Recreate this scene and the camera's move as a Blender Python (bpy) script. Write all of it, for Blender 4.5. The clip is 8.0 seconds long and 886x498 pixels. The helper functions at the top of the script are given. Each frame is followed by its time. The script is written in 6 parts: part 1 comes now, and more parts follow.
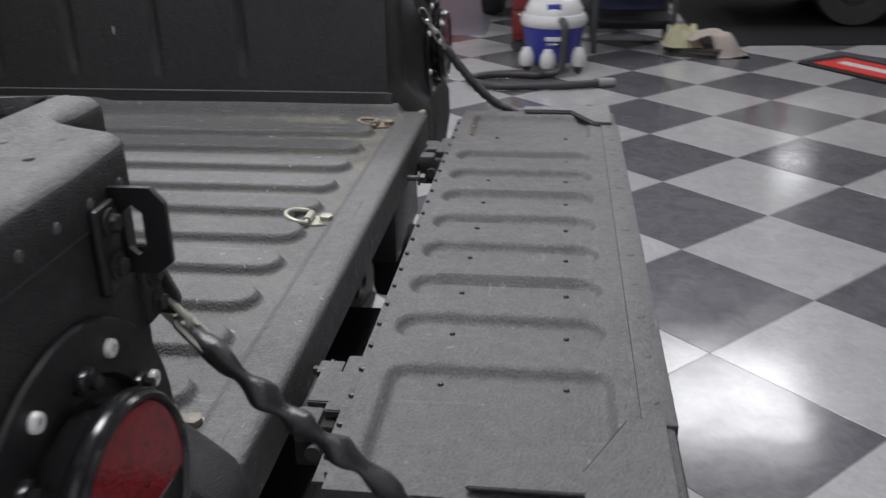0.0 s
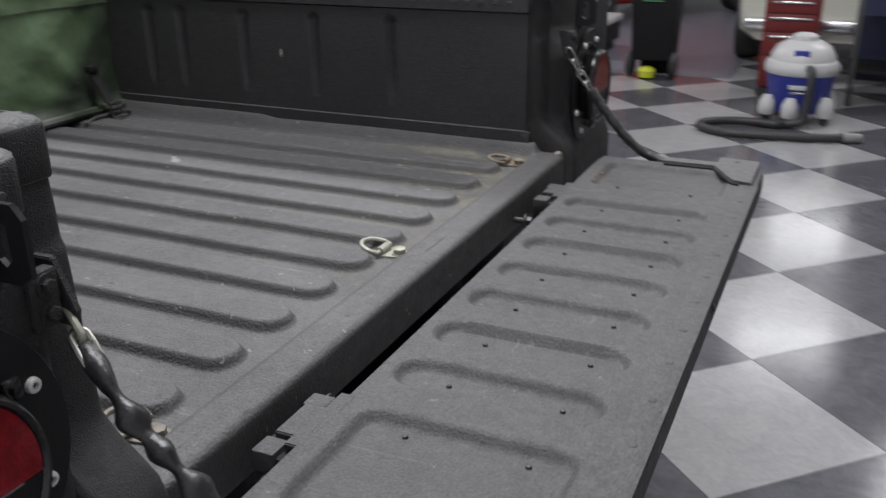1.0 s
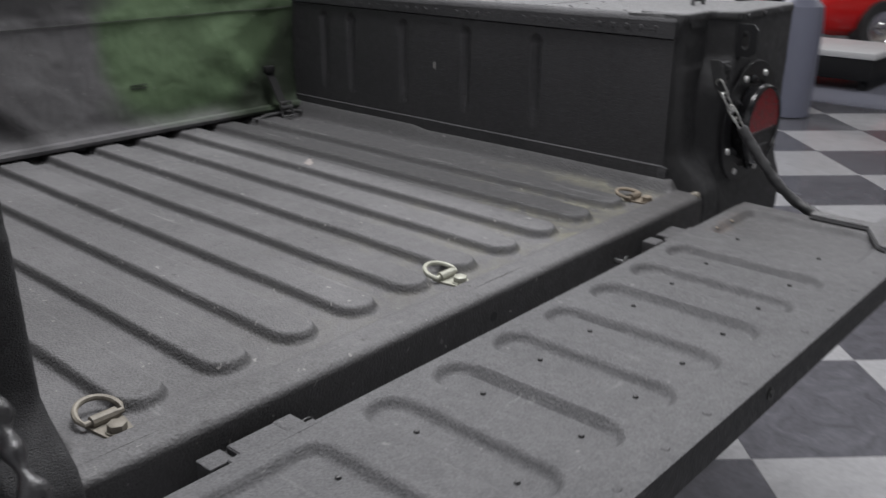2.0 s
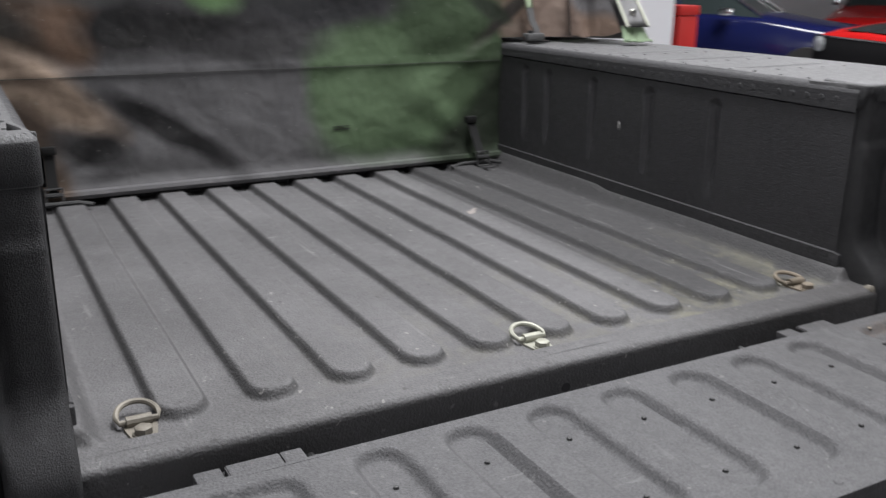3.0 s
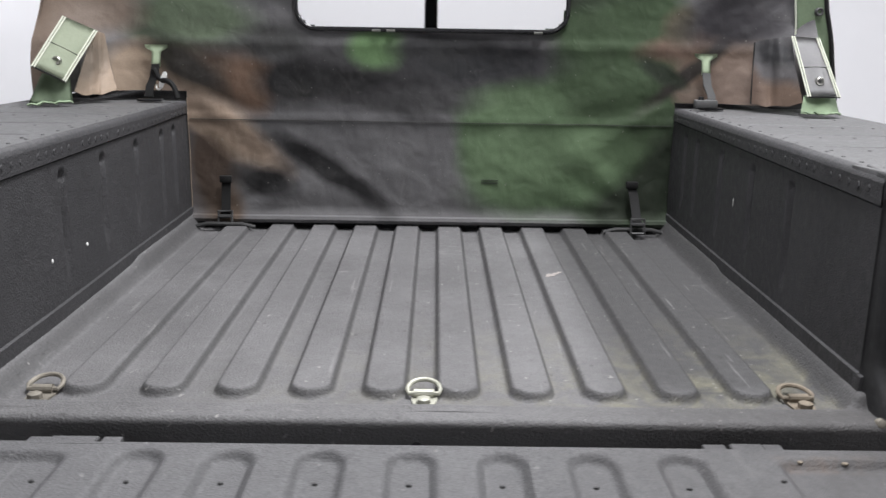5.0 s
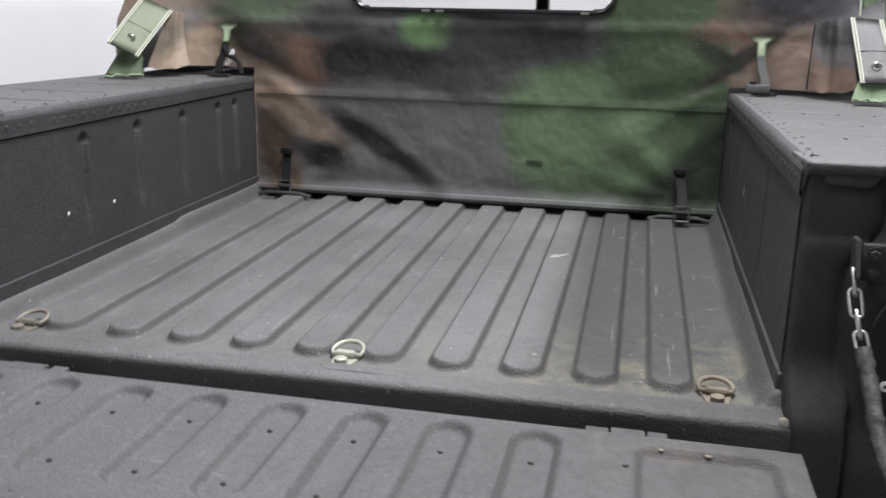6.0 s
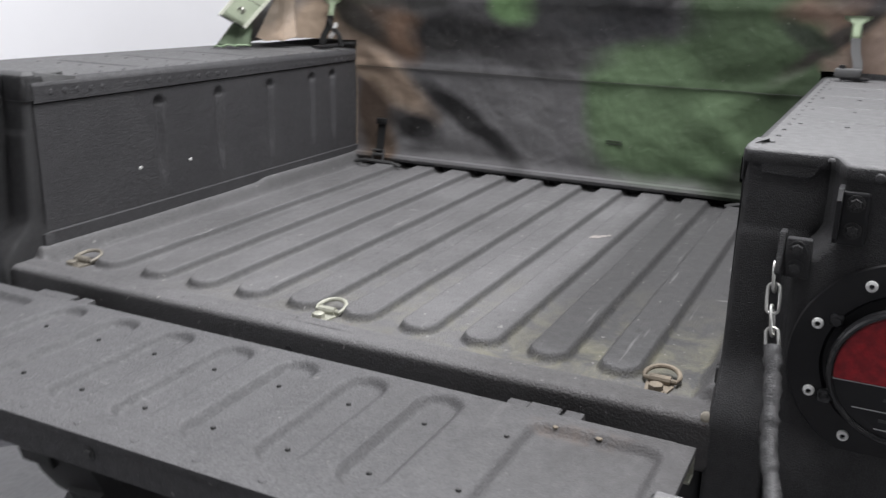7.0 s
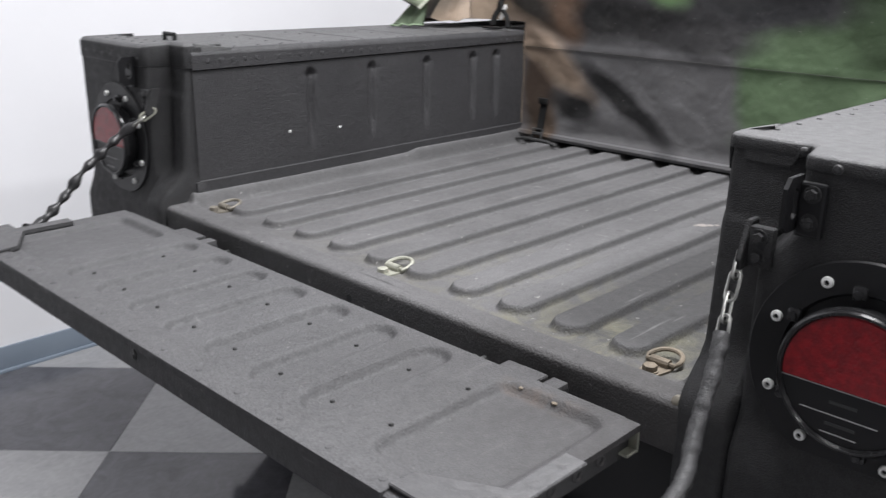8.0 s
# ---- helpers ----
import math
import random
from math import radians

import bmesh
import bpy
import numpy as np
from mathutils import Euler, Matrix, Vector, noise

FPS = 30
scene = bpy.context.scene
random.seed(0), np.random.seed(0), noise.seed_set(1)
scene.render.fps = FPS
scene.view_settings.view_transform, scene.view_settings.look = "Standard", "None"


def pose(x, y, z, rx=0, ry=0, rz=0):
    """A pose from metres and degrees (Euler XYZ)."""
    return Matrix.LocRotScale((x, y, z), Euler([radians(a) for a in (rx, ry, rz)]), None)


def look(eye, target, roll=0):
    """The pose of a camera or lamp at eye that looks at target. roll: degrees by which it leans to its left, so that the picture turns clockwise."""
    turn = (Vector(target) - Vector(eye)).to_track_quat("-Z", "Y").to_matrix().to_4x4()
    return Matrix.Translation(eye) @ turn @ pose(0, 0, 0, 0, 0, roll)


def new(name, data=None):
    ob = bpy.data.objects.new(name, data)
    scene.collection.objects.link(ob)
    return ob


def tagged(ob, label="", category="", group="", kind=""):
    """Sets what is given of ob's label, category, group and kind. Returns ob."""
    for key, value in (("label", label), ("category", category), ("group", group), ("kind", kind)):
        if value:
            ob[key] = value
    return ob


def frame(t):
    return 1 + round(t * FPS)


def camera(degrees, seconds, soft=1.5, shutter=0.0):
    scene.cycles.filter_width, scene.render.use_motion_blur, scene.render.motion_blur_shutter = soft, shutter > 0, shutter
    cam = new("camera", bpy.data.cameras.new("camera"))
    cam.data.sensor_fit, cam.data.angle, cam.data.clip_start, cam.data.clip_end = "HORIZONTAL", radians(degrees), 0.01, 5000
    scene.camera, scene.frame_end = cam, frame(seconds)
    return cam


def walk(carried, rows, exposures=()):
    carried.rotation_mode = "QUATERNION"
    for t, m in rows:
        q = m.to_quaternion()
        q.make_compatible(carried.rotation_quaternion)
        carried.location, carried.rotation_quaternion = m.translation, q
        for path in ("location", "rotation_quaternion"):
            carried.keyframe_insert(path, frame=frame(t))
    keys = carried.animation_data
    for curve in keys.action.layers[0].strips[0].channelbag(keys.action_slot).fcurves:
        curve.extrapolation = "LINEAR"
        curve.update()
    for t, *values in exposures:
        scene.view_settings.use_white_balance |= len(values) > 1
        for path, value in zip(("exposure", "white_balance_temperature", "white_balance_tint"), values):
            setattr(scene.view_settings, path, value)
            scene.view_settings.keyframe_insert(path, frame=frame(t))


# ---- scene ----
cam = camera(52.5, 8.0, soft=1.4, shutter=0.6)
PATH = [
    (0, (0.012, -0.006, 1.509), (-0.225, 1.813, 0.713), -1.0),
    (0.5, (0.15, 0.049, 1.506), (-0.347, 1.828, 0.739), -0.9),
    (1, (0.286, 0.119, 1.508), (-0.482, 1.817, 0.782), -0.5),
    (1.2, (0.34, 0.152, 1.507), (-0.537, 1.799, 0.787), -0.2),
    (2.3, (0.567, 0.44, 1.508), (-0.815, 1.725, 0.847), 0.5),
    (2.5, (0.608, 0.493, 1.511), (-0.872, 1.684, 0.885), 0.6),
    (3, (0.7, 0.622, 1.512), (-0.974, 1.539, 0.915), 0.8),
    (3.5, (0.773, 0.797, 1.517), (-1.022, 1.467, 0.944), 0.8),
    (4, (0.837, 0.983, 1.522), (-1.044, 1.404, 0.991), 0.9),
    (4.5, (0.91, 1.189, 1.525), (-1.014, 1.401, 1.023), 1.0),
    (4.7, (0.931, 1.272, 1.527), (-1.001, 1.41, 1.03), 1.0),
    (5.8, (0.951, 1.758, 1.523), (-0.958, 1.438, 1.019), 1.0),
    (6, (0.954, 1.844, 1.524), (-0.932, 1.439, 0.997), 1.0),
    (6.5, (0.929, 2.047, 1.528), (-0.893, 1.432, 0.979), 1.2),
    (7, (0.872, 2.245, 1.532), (-0.844, 1.4, 0.949), 1.1),
    (7.5, (0.821, 2.451, 1.538), (-0.722, 1.339, 0.921), 0.8),
    (8, (0.731, 2.629, 1.539), (-0.627, 1.301, 0.914), 0.7),
]
# the camera opens up as it turns from the bright floor to the dark bed
EXPOSURES = [(0.0, -0.08), (1.2, -0.15), (2.5, -0.02), (3.5, 0.35), (4.5, 0.42), (6.0, 0.36), (7.0, 0.32), (8.0, 0.35)]
walk(cam, [(t, look(eye, target, roll)) for t, eye, target, roll in PATH], EXPOSURES)

# ---------------------------------------------------------------- light
world = bpy.data.worlds.new("world")
scene.world = world
world.use_nodes = True
world.node_tree.nodes["Background"].inputs[0].default_value = (0.8, 0.85, 1.0, 1)
world.node_tree.nodes["Background"].inputs[1].default_value = 0.02
scene.view_settings.exposure = 0.0

YC = 1.389          # the truck's middle line
CEIL = 4.2


def ceiling_lamp(x, y, sx, sy, watts):
    lamp = bpy.data.lights.new("ceiling_lamp", "AREA")
    lamp.shape, lamp.size, lamp.size_y = "RECTANGLE", sx, sy
    lamp.energy, lamp.color = watts, (0.97, 0.97, 1.0)
    ob = new("ceiling_lamp", lamp)
    ob.matrix_world = pose(x, y, CEIL - 0.08)
    return ob


# third, sixth and last are fill lamps, added where none is known
# x, y, length, width, watts
LAMPS = [(-1.25, 5.0, 3.0, 0.5, 110), (-0.9, 1.95, 2.2, 0.9, 185), (1.6, 0.4, 1.2, 1.2, 13), (2.05, 8.9, 1.6, 1.6, 125), (0.0, 11.9, 1.2, 1.2, 36), (-6.0, 9.0, 2.4, 1.2, 215), (4.6, 17.4, 0.6, 0.9, 20), (0.0, 16.4, 1.2, 1.2, 45), (-4.0, 1.2, 1.2, 1.2, 60)]
for lx, ly, sx, sy, watts in LAMPS:
    ceiling_lamp(lx, ly, sx, sy, watts)

# ---------------------------------------------------------------- materials


def nodes_of(name):
    mat = bpy.data.materials.new(name)
    mat.use_nodes = True
    tree = mat.node_tree
    return mat, tree, tree.nodes["Principled BSDF"]


def node(tree, kind, **values):
    n = tree.nodes.new(kind)
    for key, value in values.items():
        if key in n.inputs:
            n.inputs[key].default_value = value
    return n


def place(tree):
    return tree.nodes.new("ShaderNodeTexCoord").outputs["Object"]


def grain(tree, vec, scale, detail=4.0, rough=0.6, distort=0.0):
    n = node(tree, "ShaderNodeTexNoise", Scale=scale, Detail=detail, Roughness=rough, Distortion=distort)
    tree.links.new(vec, n.inputs["Vector"])
    return n.outputs["Fac"]


def ramp(tree, fac, stops):
    r = tree.nodes.new("ShaderNodeValToRGB")
    tree.links.new(fac, r.inputs[0])
    while len(r.color_ramp.elements) < len(stops):
        r.color_ramp.elements.new(0.5)
    for e, (at, c) in zip(r.color_ramp.elements, stops):
        e.position = at
        e.color = (*c, 1) if isinstance(c, tuple) else (c, c, c, 1)
    return r.outputs["Color"]


def mixed(tree, fac, a, b, blend="MIX"):
    m = tree.nodes.new("ShaderNodeMix")
    m.data_type, m.blend_type = "RGBA", blend
    for value, slot in ((fac, 0), (a, 6), (b, 7)):
        if isinstance(value, (int, float)):
            m.inputs[slot].default_value = value if slot == 0 else (value, value, value, 1)
        elif isinstance(value, tuple):
            m.inputs[slot].default_value = (*value, 1)
        else:
            tree.links.new(value, m.inputs[slot])
    return m.outputs[2]


def bump(tree, bsdf, height, strength=0.3, distance=0.002, under=None):
    b = node(tree, "ShaderNodeBump", Strength=strength, Distance=distance)
    tree.links.new(height, b.inputs["Height"])
    if under is not None:
        tree.links.new(under, b.inputs["Normal"])
    tree.links.new(b.outputs[0], bsdf.inputs["Normal"])
    return b.outputs[0]


def plain(name, colour, rough=0.5, metal=0.0, vary=0.12, scale=30.0, relief=0.0, spec=0.5):
    """A surface of one colour with fine and coarse unevenness."""
    mat, tree, bsdf = nodes_of(name)
    vec = place(tree)
    coarse, fine = grain(tree, vec, scale * 0.15), grain(tree, vec, scale * 4)
    low, high = tuple(c * (1 - vary) for c in colour), tuple(min(1, c * (1 + vary)) for c in colour)
    first = ramp(tree, coarse, ((0.3, low), (0.7, high)))
    tree.links.new(mixed(tree, 0.25, first, ramp(tree, fine, ((0.3, low), (0.7, high)))), bsdf.inputs["Base Color"])
    tree.links.new(ramp(tree, fine, ((0.3, max(0.02, rough - 0.08)), (0.7, min(1, rough + 0.08)))), bsdf.inputs["Roughness"])
    bsdf.inputs["Metallic"].default_value = metal
    bsdf.inputs["Specular IOR Level"].default_value = spec
    if relief:
        bump(tree, bsdf, fine, relief, 0.002)
    return mat


def liner(name, colour, rough=0.72, dusty=0.25, relief=0.55, size=330.0, dirt_and_shade=False, marks=0.0, spots=0.3, rust_and_shade=False, dust_shade=False, gloss=0.45):
    """Sprayed bed liner: pebbled, dull, with pale dust and scuffs."""
    mat, tree, bsdf = nodes_of(name)
    vec = place(tree)
    pebble = grain(tree, vec, size, 3.0, 0.55)
    lumps = grain(tree, vec, 60.0, 3.0)
    cloud = grain(tree, vec, 3.5, 5.0, 0.6, 0.4)
    scuff = grain(tree, vec, 26.0, 6.0, 0.75, 0.6)
    dark, pale = tuple(c * (1 - spots) for c in colour), tuple(c * (1 + spots) for c in colour)
    base = ramp(tree, pebble, ((0.3, dark), (0.72, pale)))
    geo = tree.nodes.new("ShaderNodeNewGeometry").outputs["Position"]
    xyz = tree.nodes.new("ShaderNodeSeparateXYZ")
    tree.links.new(geo, xyz.inputs[0])

    def span(out, lo, hi):
        m = node(tree, "ShaderNodeMapRange")
        tree.links.new(out, m.inputs[0])
        m.inputs[1].default_value, m.inputs[2].default_value = lo, hi
        return m.outputs[0]

    def times(p, q):
        m = tree.nodes.new("ShaderNodeMath")
        m.operation = "MULTIPLY"
        tree.links.new(p, m.inputs[0]), tree.links.new(q, m.inputs[1])
        return m.outputs[0]

    dust = ramp(tree, cloud, ((0.3, 0.12 * dusty), (0.72, dusty)))
    if dirt_and_shade:
        # the last ribs on one side: no dust and a darker liner
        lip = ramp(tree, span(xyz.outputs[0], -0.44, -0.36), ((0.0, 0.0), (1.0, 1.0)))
        full_tone = mixed(tree, lip, ramp(tree, span(xyz.outputs[1], 1.775, 1.675), ((0.0, 0.0), (1.0, 1.0))), 1.0)
        dust = times(dust, full_tone)
        base = mixed(tree, full_tone, tuple(0.62 * c for c in colour), base)
    if dust_shade:
        # dust on what faces up; upright faces darkened in colour for their shade
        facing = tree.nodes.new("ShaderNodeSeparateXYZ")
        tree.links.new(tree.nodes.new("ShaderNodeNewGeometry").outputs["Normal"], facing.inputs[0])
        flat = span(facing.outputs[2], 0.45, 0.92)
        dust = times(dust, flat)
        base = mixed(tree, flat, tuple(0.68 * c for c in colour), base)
    base = mixed(tree, dust, base, (0.19, 0.187, 0.19))
    base = mixed(tree, ramp(tree, scuff, ((0.66, 0.0), (0.78, dusty * 1.2))), base, (0.26, 0.255, 0.26))
    if marks:
        # short pale scratches along the load's way, and small bare specks
        m = node(tree, "ShaderNodeMapping")
        m.inputs["Scale"].default_value = (5.0, 70.0, 60.0)
        m.inputs["Rotation"].default_value = (0, 0, 0.25)
        tree.links.new(vec, m.inputs["Vector"])
        base = mixed(tree, ramp(tree, grain(tree, m.outputs[0], 1.0, 2.0, 0.5), ((0.70, 0.0), (0.76, marks))), base, (0.3, 0.295, 0.29))
        base = mixed(tree, ramp(tree, grain(tree, vec, 75.0, 1.0), ((0.745, 0.0), (0.775, marks * 1.7))), base, (0.38, 0.37, 0.35))
        # small dark pits, thicker in worn areas
        pit = times(ramp(tree, grain(tree, vec, 62.0, 1.5, 0.5), ((0.27, 1.0), (0.31, 0.0))), ramp(tree, grain(tree, vec, 6.0, 2.0), ((0.42, 0.15), (0.62, 1.0))))
        base = mixed(tree, times(pit, ramp(tree, pebble, ((0.0, min(1.0, marks * 2.2)), (1.0, min(1.0, marks * 2.2))))), base, (0.028, 0.026, 0.025))
        # patches of crossing scrapes
        m2 = node(tree, "ShaderNodeMapping")
        m2.inputs["Scale"].default_value = (95.0, 14.0, 60.0)
        m2.inputs["Rotation"].default_value = (0, 0, -0.5)
        tree.links.new(vec, m2.inputs["Vector"])
        scrape = times(ramp(tree, grain(tree, m2.outputs[0], 1.0, 3.0, 0.6), ((0.62, 0.0), (0.70, marks * 1.5))), ramp(tree, grain(tree, vec, 9.0, 2.0), ((0.58, 0.0), (0.68, 1.0))))
        base = mixed(tree, scrape, base, (0.33, 0.325, 0.32))
    if rust_and_shade or dirt_and_shade:
        # brown tint with weaker light painted in, darkening the sill and gate end
        end = times(span(xyz.outputs[1], 1.45, 2.05), span(xyz.outputs[0], 0.16, -0.10) if rust_and_shade else span(xyz.outputs[0], -0.40, -0.33))
        end_shade = times(end, ramp(tree, grain(tree, vec, 5.0, 4.0, 0.6, 0.6), ((0.25, 0.35), (0.65, 0.85))))
        base = mixed(tree, end_shade, base, tuple(c * k for c, k in zip(colour, (0.56, 0.53, 0.51))))
    if rust_and_shade:
        # a brown streak along the inner edge of the end recess
        band = times(times(span(xyz.outputs[0], -0.188, -0.178), span(xyz.outputs[0], -0.150, -0.162)), times(span(xyz.outputs[1], 1.86, 1.89), span(xyz.outputs[1], 2.03, 1.97)))
        base = mixed(tree, times(band, ramp(tree, grain(tree, vec, 30.0, 4.0), ((0.4, 0.05), (0.65, 0.5)))), base, (0.12, 0.09, 0.072))
    if dirt_and_shade:
        # greenish dust that settles in the low parts towards the sill
        near = times(span(xyz.outputs[0], -0.85, -0.42), span(xyz.outputs[0], -0.325, -0.35))
        side = times(near, span(xyz.outputs[1], 0.9, 1.9))
        low = times(side, span(xyz.outputs[2], 0.953, 0.941))
        patch = times(low, ramp(tree, grain(tree, vec, 13.0, 5.0, 0.7, 0.8), ((0.42, 0.0), (0.68, 0.58))))
        base = mixed(tree, patch, base, (0.19, 0.18, 0.115))
    tree.links.new(base, bsdf.inputs["Base Color"])
    tree.links.new(ramp(tree, lumps, ((0.3, rough - 0.1), (0.7, rough + 0.12))), bsdf.inputs["Roughness"])
    bsdf.inputs["Specular IOR Level"].default_value = gloss
    first = bump(tree, bsdf, lumps, 0.25, 0.004)
    bump(tree, bsdf, pebble, relief, 0.0025, first)
    return mat


M_BED = liner("bed_liner", (0.072, 0.0705, 0.0715), rough=0.69, gloss=0.5, dusty=0.45, dirt_and_shade=True, relief=0.95, marks=0.24, spots=0.42, size=250.0, dust_shade=True)
M_GATE = liner("tailgate_liner", (0.065, 0.0645, 0.067), rough=0.7, gloss=0.5, dusty=0.22, relief=0.75, size=270.0, marks=0.11, spots=0.4, rust_and_shade=True, dust_shade=True)
# sides and rear darker, tops paler: overhead light put into the liner tones
M_SIDE = liner("shaded_side_liner", (0.0255, 0.025, 0.027), rough=0.58, gloss=0.52, dusty=0.08, relief=0.7, size=300.0, spots=0.5)
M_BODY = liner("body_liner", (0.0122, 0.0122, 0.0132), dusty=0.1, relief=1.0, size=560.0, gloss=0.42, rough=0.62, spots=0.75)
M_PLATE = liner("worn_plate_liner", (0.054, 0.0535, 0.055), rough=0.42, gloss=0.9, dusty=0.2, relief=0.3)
M_TOP = liner("lit_top_liner", (0.070, 0.070, 0.071), rough=0.66, gloss=0.6, dusty=0.15, relief=0.6)
M_BLACK = plain("black_paint", (0.011, 0.011, 0.012), 0.4, relief=0.15, spec=0.3)
M_GLOSSBLACK = plain("glossy_black_rubber", (0.014, 0.014, 0.015), 0.2, vary=0.1)
M_RUBBER = plain("black_rubber", (0.028, 0.028, 0.028), 0.55, relief=0.3, scale=60)
M_STEEL = plain("zinc_steel", (0.33, 0.325, 0.30), 0.36, 1.0)
M_BRASS = plain("yellow_zinc", (0.36, 0.36, 0.30), 0.5, 0.25, vary=0.25, scale=90, relief=0.2)
M_TANZINC = plain("weathered_zinc", (0.2, 0.182, 0.15), 0.6, 0.2, vary=0.4, scale=90, relief=0.3)
M_BRIGHTLINK = plain("galvanised_link", (0.46, 0.46, 0.44), 0.36, 1.0)
M_ZINC = plain("bright_zinc", (0.8, 0.8, 0.78), 0.4, 0.3)
M_RUST = plain("rusty_steel", (0.175, 0.145, 0.108), 0.75, 0.1, vary=0.5, scale=90, relief=0.4)
M_DARKSTEEL = plain("dark_steel", (0.05, 0.05, 0.05), 0.5, 0.3, relief=0.2)
M_WALL = plain("white_wall_paint", (0.82, 0.82, 0.84), 0.6, vary=0.015, scale=20, relief=0.05)
M_BASE = plain("grey_vinyl", (0.2, 0.24, 0.29), 0.45, vary=0.06)
M_CEIL = plain("ceiling_grey", (0.4, 0.4, 0.4), 0.8, vary=0.03)

# red lens with fine prisms
M_LENS, tree, bsdf = nodes_of("red_lens")
vec = place(tree)
tree.links.new(ramp(tree, grain(tree, vec, 90.0, 2.0), ((0.35, (0.17, 0.004, 0.008)), (0.65, (0.27, 0.007, 0.012)))), bsdf.inputs["Base Color"])
bsdf.inputs["Roughness"].default_value = 0.16
bump(tree, bsdf, grain(tree, vec, 260.0, 1.0), 0.2, 0.002)

M_GLASS, tree, bsdf = nodes_of("clear_vinyl")
bsdf.inputs["Transmission Weight"].default_value = 1.0
bsdf.inputs["Roughness"].default_value = 0.03
bsdf.inputs["IOR"].default_value = 1.1


def floor_tile(name, dark):
    mat, tree, bsdf = nodes_of(name)
    geo = tree.nodes.new("ShaderNodeNewGeometry").outputs["Position"]
    rnd = tree.nodes.new("ShaderNodeObjectInfo").outputs["Random"]
    fine, streak = grain(tree, geo, 55.0, 5.0, 0.65), grain(tree, geo, 9.0, 6.0, 0.7, 1.2)
    if dark:
        base = ramp(tree, streak, ((0.3, (0.064, 0.064, 0.072)), (0.75, (0.118, 0.118, 0.131))))
    else:
        base = ramp(tree, streak, ((0.3, (0.275, 0.275, 0.281)), (0.75, (0.355, 0.355, 0.361))))
    base = mixed(tree, 0.25, base, ramp(tree, fine, ((0.3, 0.35), (0.7, 0.75))), "OVERLAY")
    base = mixed(tree, 0.12, base, ramp(tree, rnd, ((0.0, 0.3), (1.0, 0.7))), "OVERLAY")
    tree.links.new(base, bsdf.inputs["Base Color"])
    tree.links.new(ramp(tree, grain(tree, geo, 2.2, 5.0, 0.65), ((0.3, 0.11), (0.75, 0.22))), bsdf.inputs["Roughness"])
    bump(tree, bsdf, grain(tree, geo, 3.0, 3.0), 0.12, 0.01)
    return mat


M_TILE_D, M_TILE_L = floor_tile("dark_vinyl_tile", True), floor_tile("pale_vinyl_tile", False)


def camo(name, patches, ground):
    """Woodland canvas: soft sprayed patches (y, z, half width, half height, turn, colour) over a ground colour."""
    mat, tree, bsdf = nodes_of(name)
    geo = tree.nodes.new("ShaderNodeNewGeometry").outputs["Position"]
    wob = node(tree, "ShaderNodeTexNoise", Scale=5.0, Detail=4.0)
    tree.links.new(geo, wob.inputs["Vector"])
    bent = node(tree, "ShaderNodeVectorMath")
    bent.operation = "MULTIPLY_ADD"
    tree.links.new(wob.outputs["Color"], bent.inputs[0])
    bent.inputs[1].default_value, bent.inputs[2].default_value = (0, 0.07, 0.07), (0, -0.035, -0.035)
    moved = tree.nodes.new("ShaderNodeVectorMath")
    tree.links.new(bent.outputs[0], moved.inputs[0])
    tree.links.new(geo, moved.inputs[1])
    cloth = grain(tree, geo, 14.0, 5.0, 0.6)
    base = mixed(tree, 1.0, ground, ground)
    for py, pz, ry, rz, turn, colour in patches:
        m = tree.nodes.new("ShaderNodeMapping")
        m.vector_type = "TEXTURE"
        m.inputs["Location"].default_value = (0, py, pz)
        m.inputs["Rotation"].default_value = (radians(turn), 0, 0)
        m.inputs["Scale"].default_value = (1000, ry * 1.5, rz * 1.5)
        tree.links.new(moved.outputs[0], m.inputs["Vector"])
        g = tree.nodes.new("ShaderNodeTexGradient")
        g.gradient_type = "SPHERICAL"
        tree.links.new(m.outputs[0], g.inputs[0])
        edge = min(0.26, 0.016 / min(ry, rz))
        base = mixed(tree, ramp(tree, g.outputs["Fac"], ((0.333 - edge, 0.0), (0.333 + edge, 1.0))), base, colour)
    base = mixed(tree, ramp(tree, cloth, ((0.5, 0.0), (0.85, 0.10))), base, (0.16, 0.155, 0.14))
    # dust rubbed into the folds, pale specks and short scratches
    base = mixed(tree, ramp(tree, grain(tree, geo, 34.0, 6.0, 0.7, 0.5), ((0.58, 0.0), (0.76, 0.1))), base, (0.22, 0.215, 0.2))
    base = mixed(tree, ramp(tree, grain(tree, geo, 85.0, 1.0), ((0.755, 0.0), (0.785, 0.3))), base, (0.34, 0.33, 0.3))
    weave = grain(tree, geo, 420.0, 2.0)
    base = mixed(tree, 0.3, base, ramp(tree, weave, ((0.3, 0.3), (0.7, 0.7))), "OVERLAY")
    tree.links.new(base, bsdf.inputs["Base Color"])
    bsdf.inputs["Roughness"].default_value = 0.6
    bsdf.inputs["Specular IOR Level"].default_value = 0.24
    first = bump(tree, bsdf, grain(tree, geo, 5.0, 3.0), 0.6, 0.03)
    first = bump(tree, bsdf, grain(tree, geo, 17.0, 2.0, 0.5, 0.8), 0.4, 0.007, first)
    bump(tree, bsdf, weave, 0.25, 0.0015, first)
    return mat


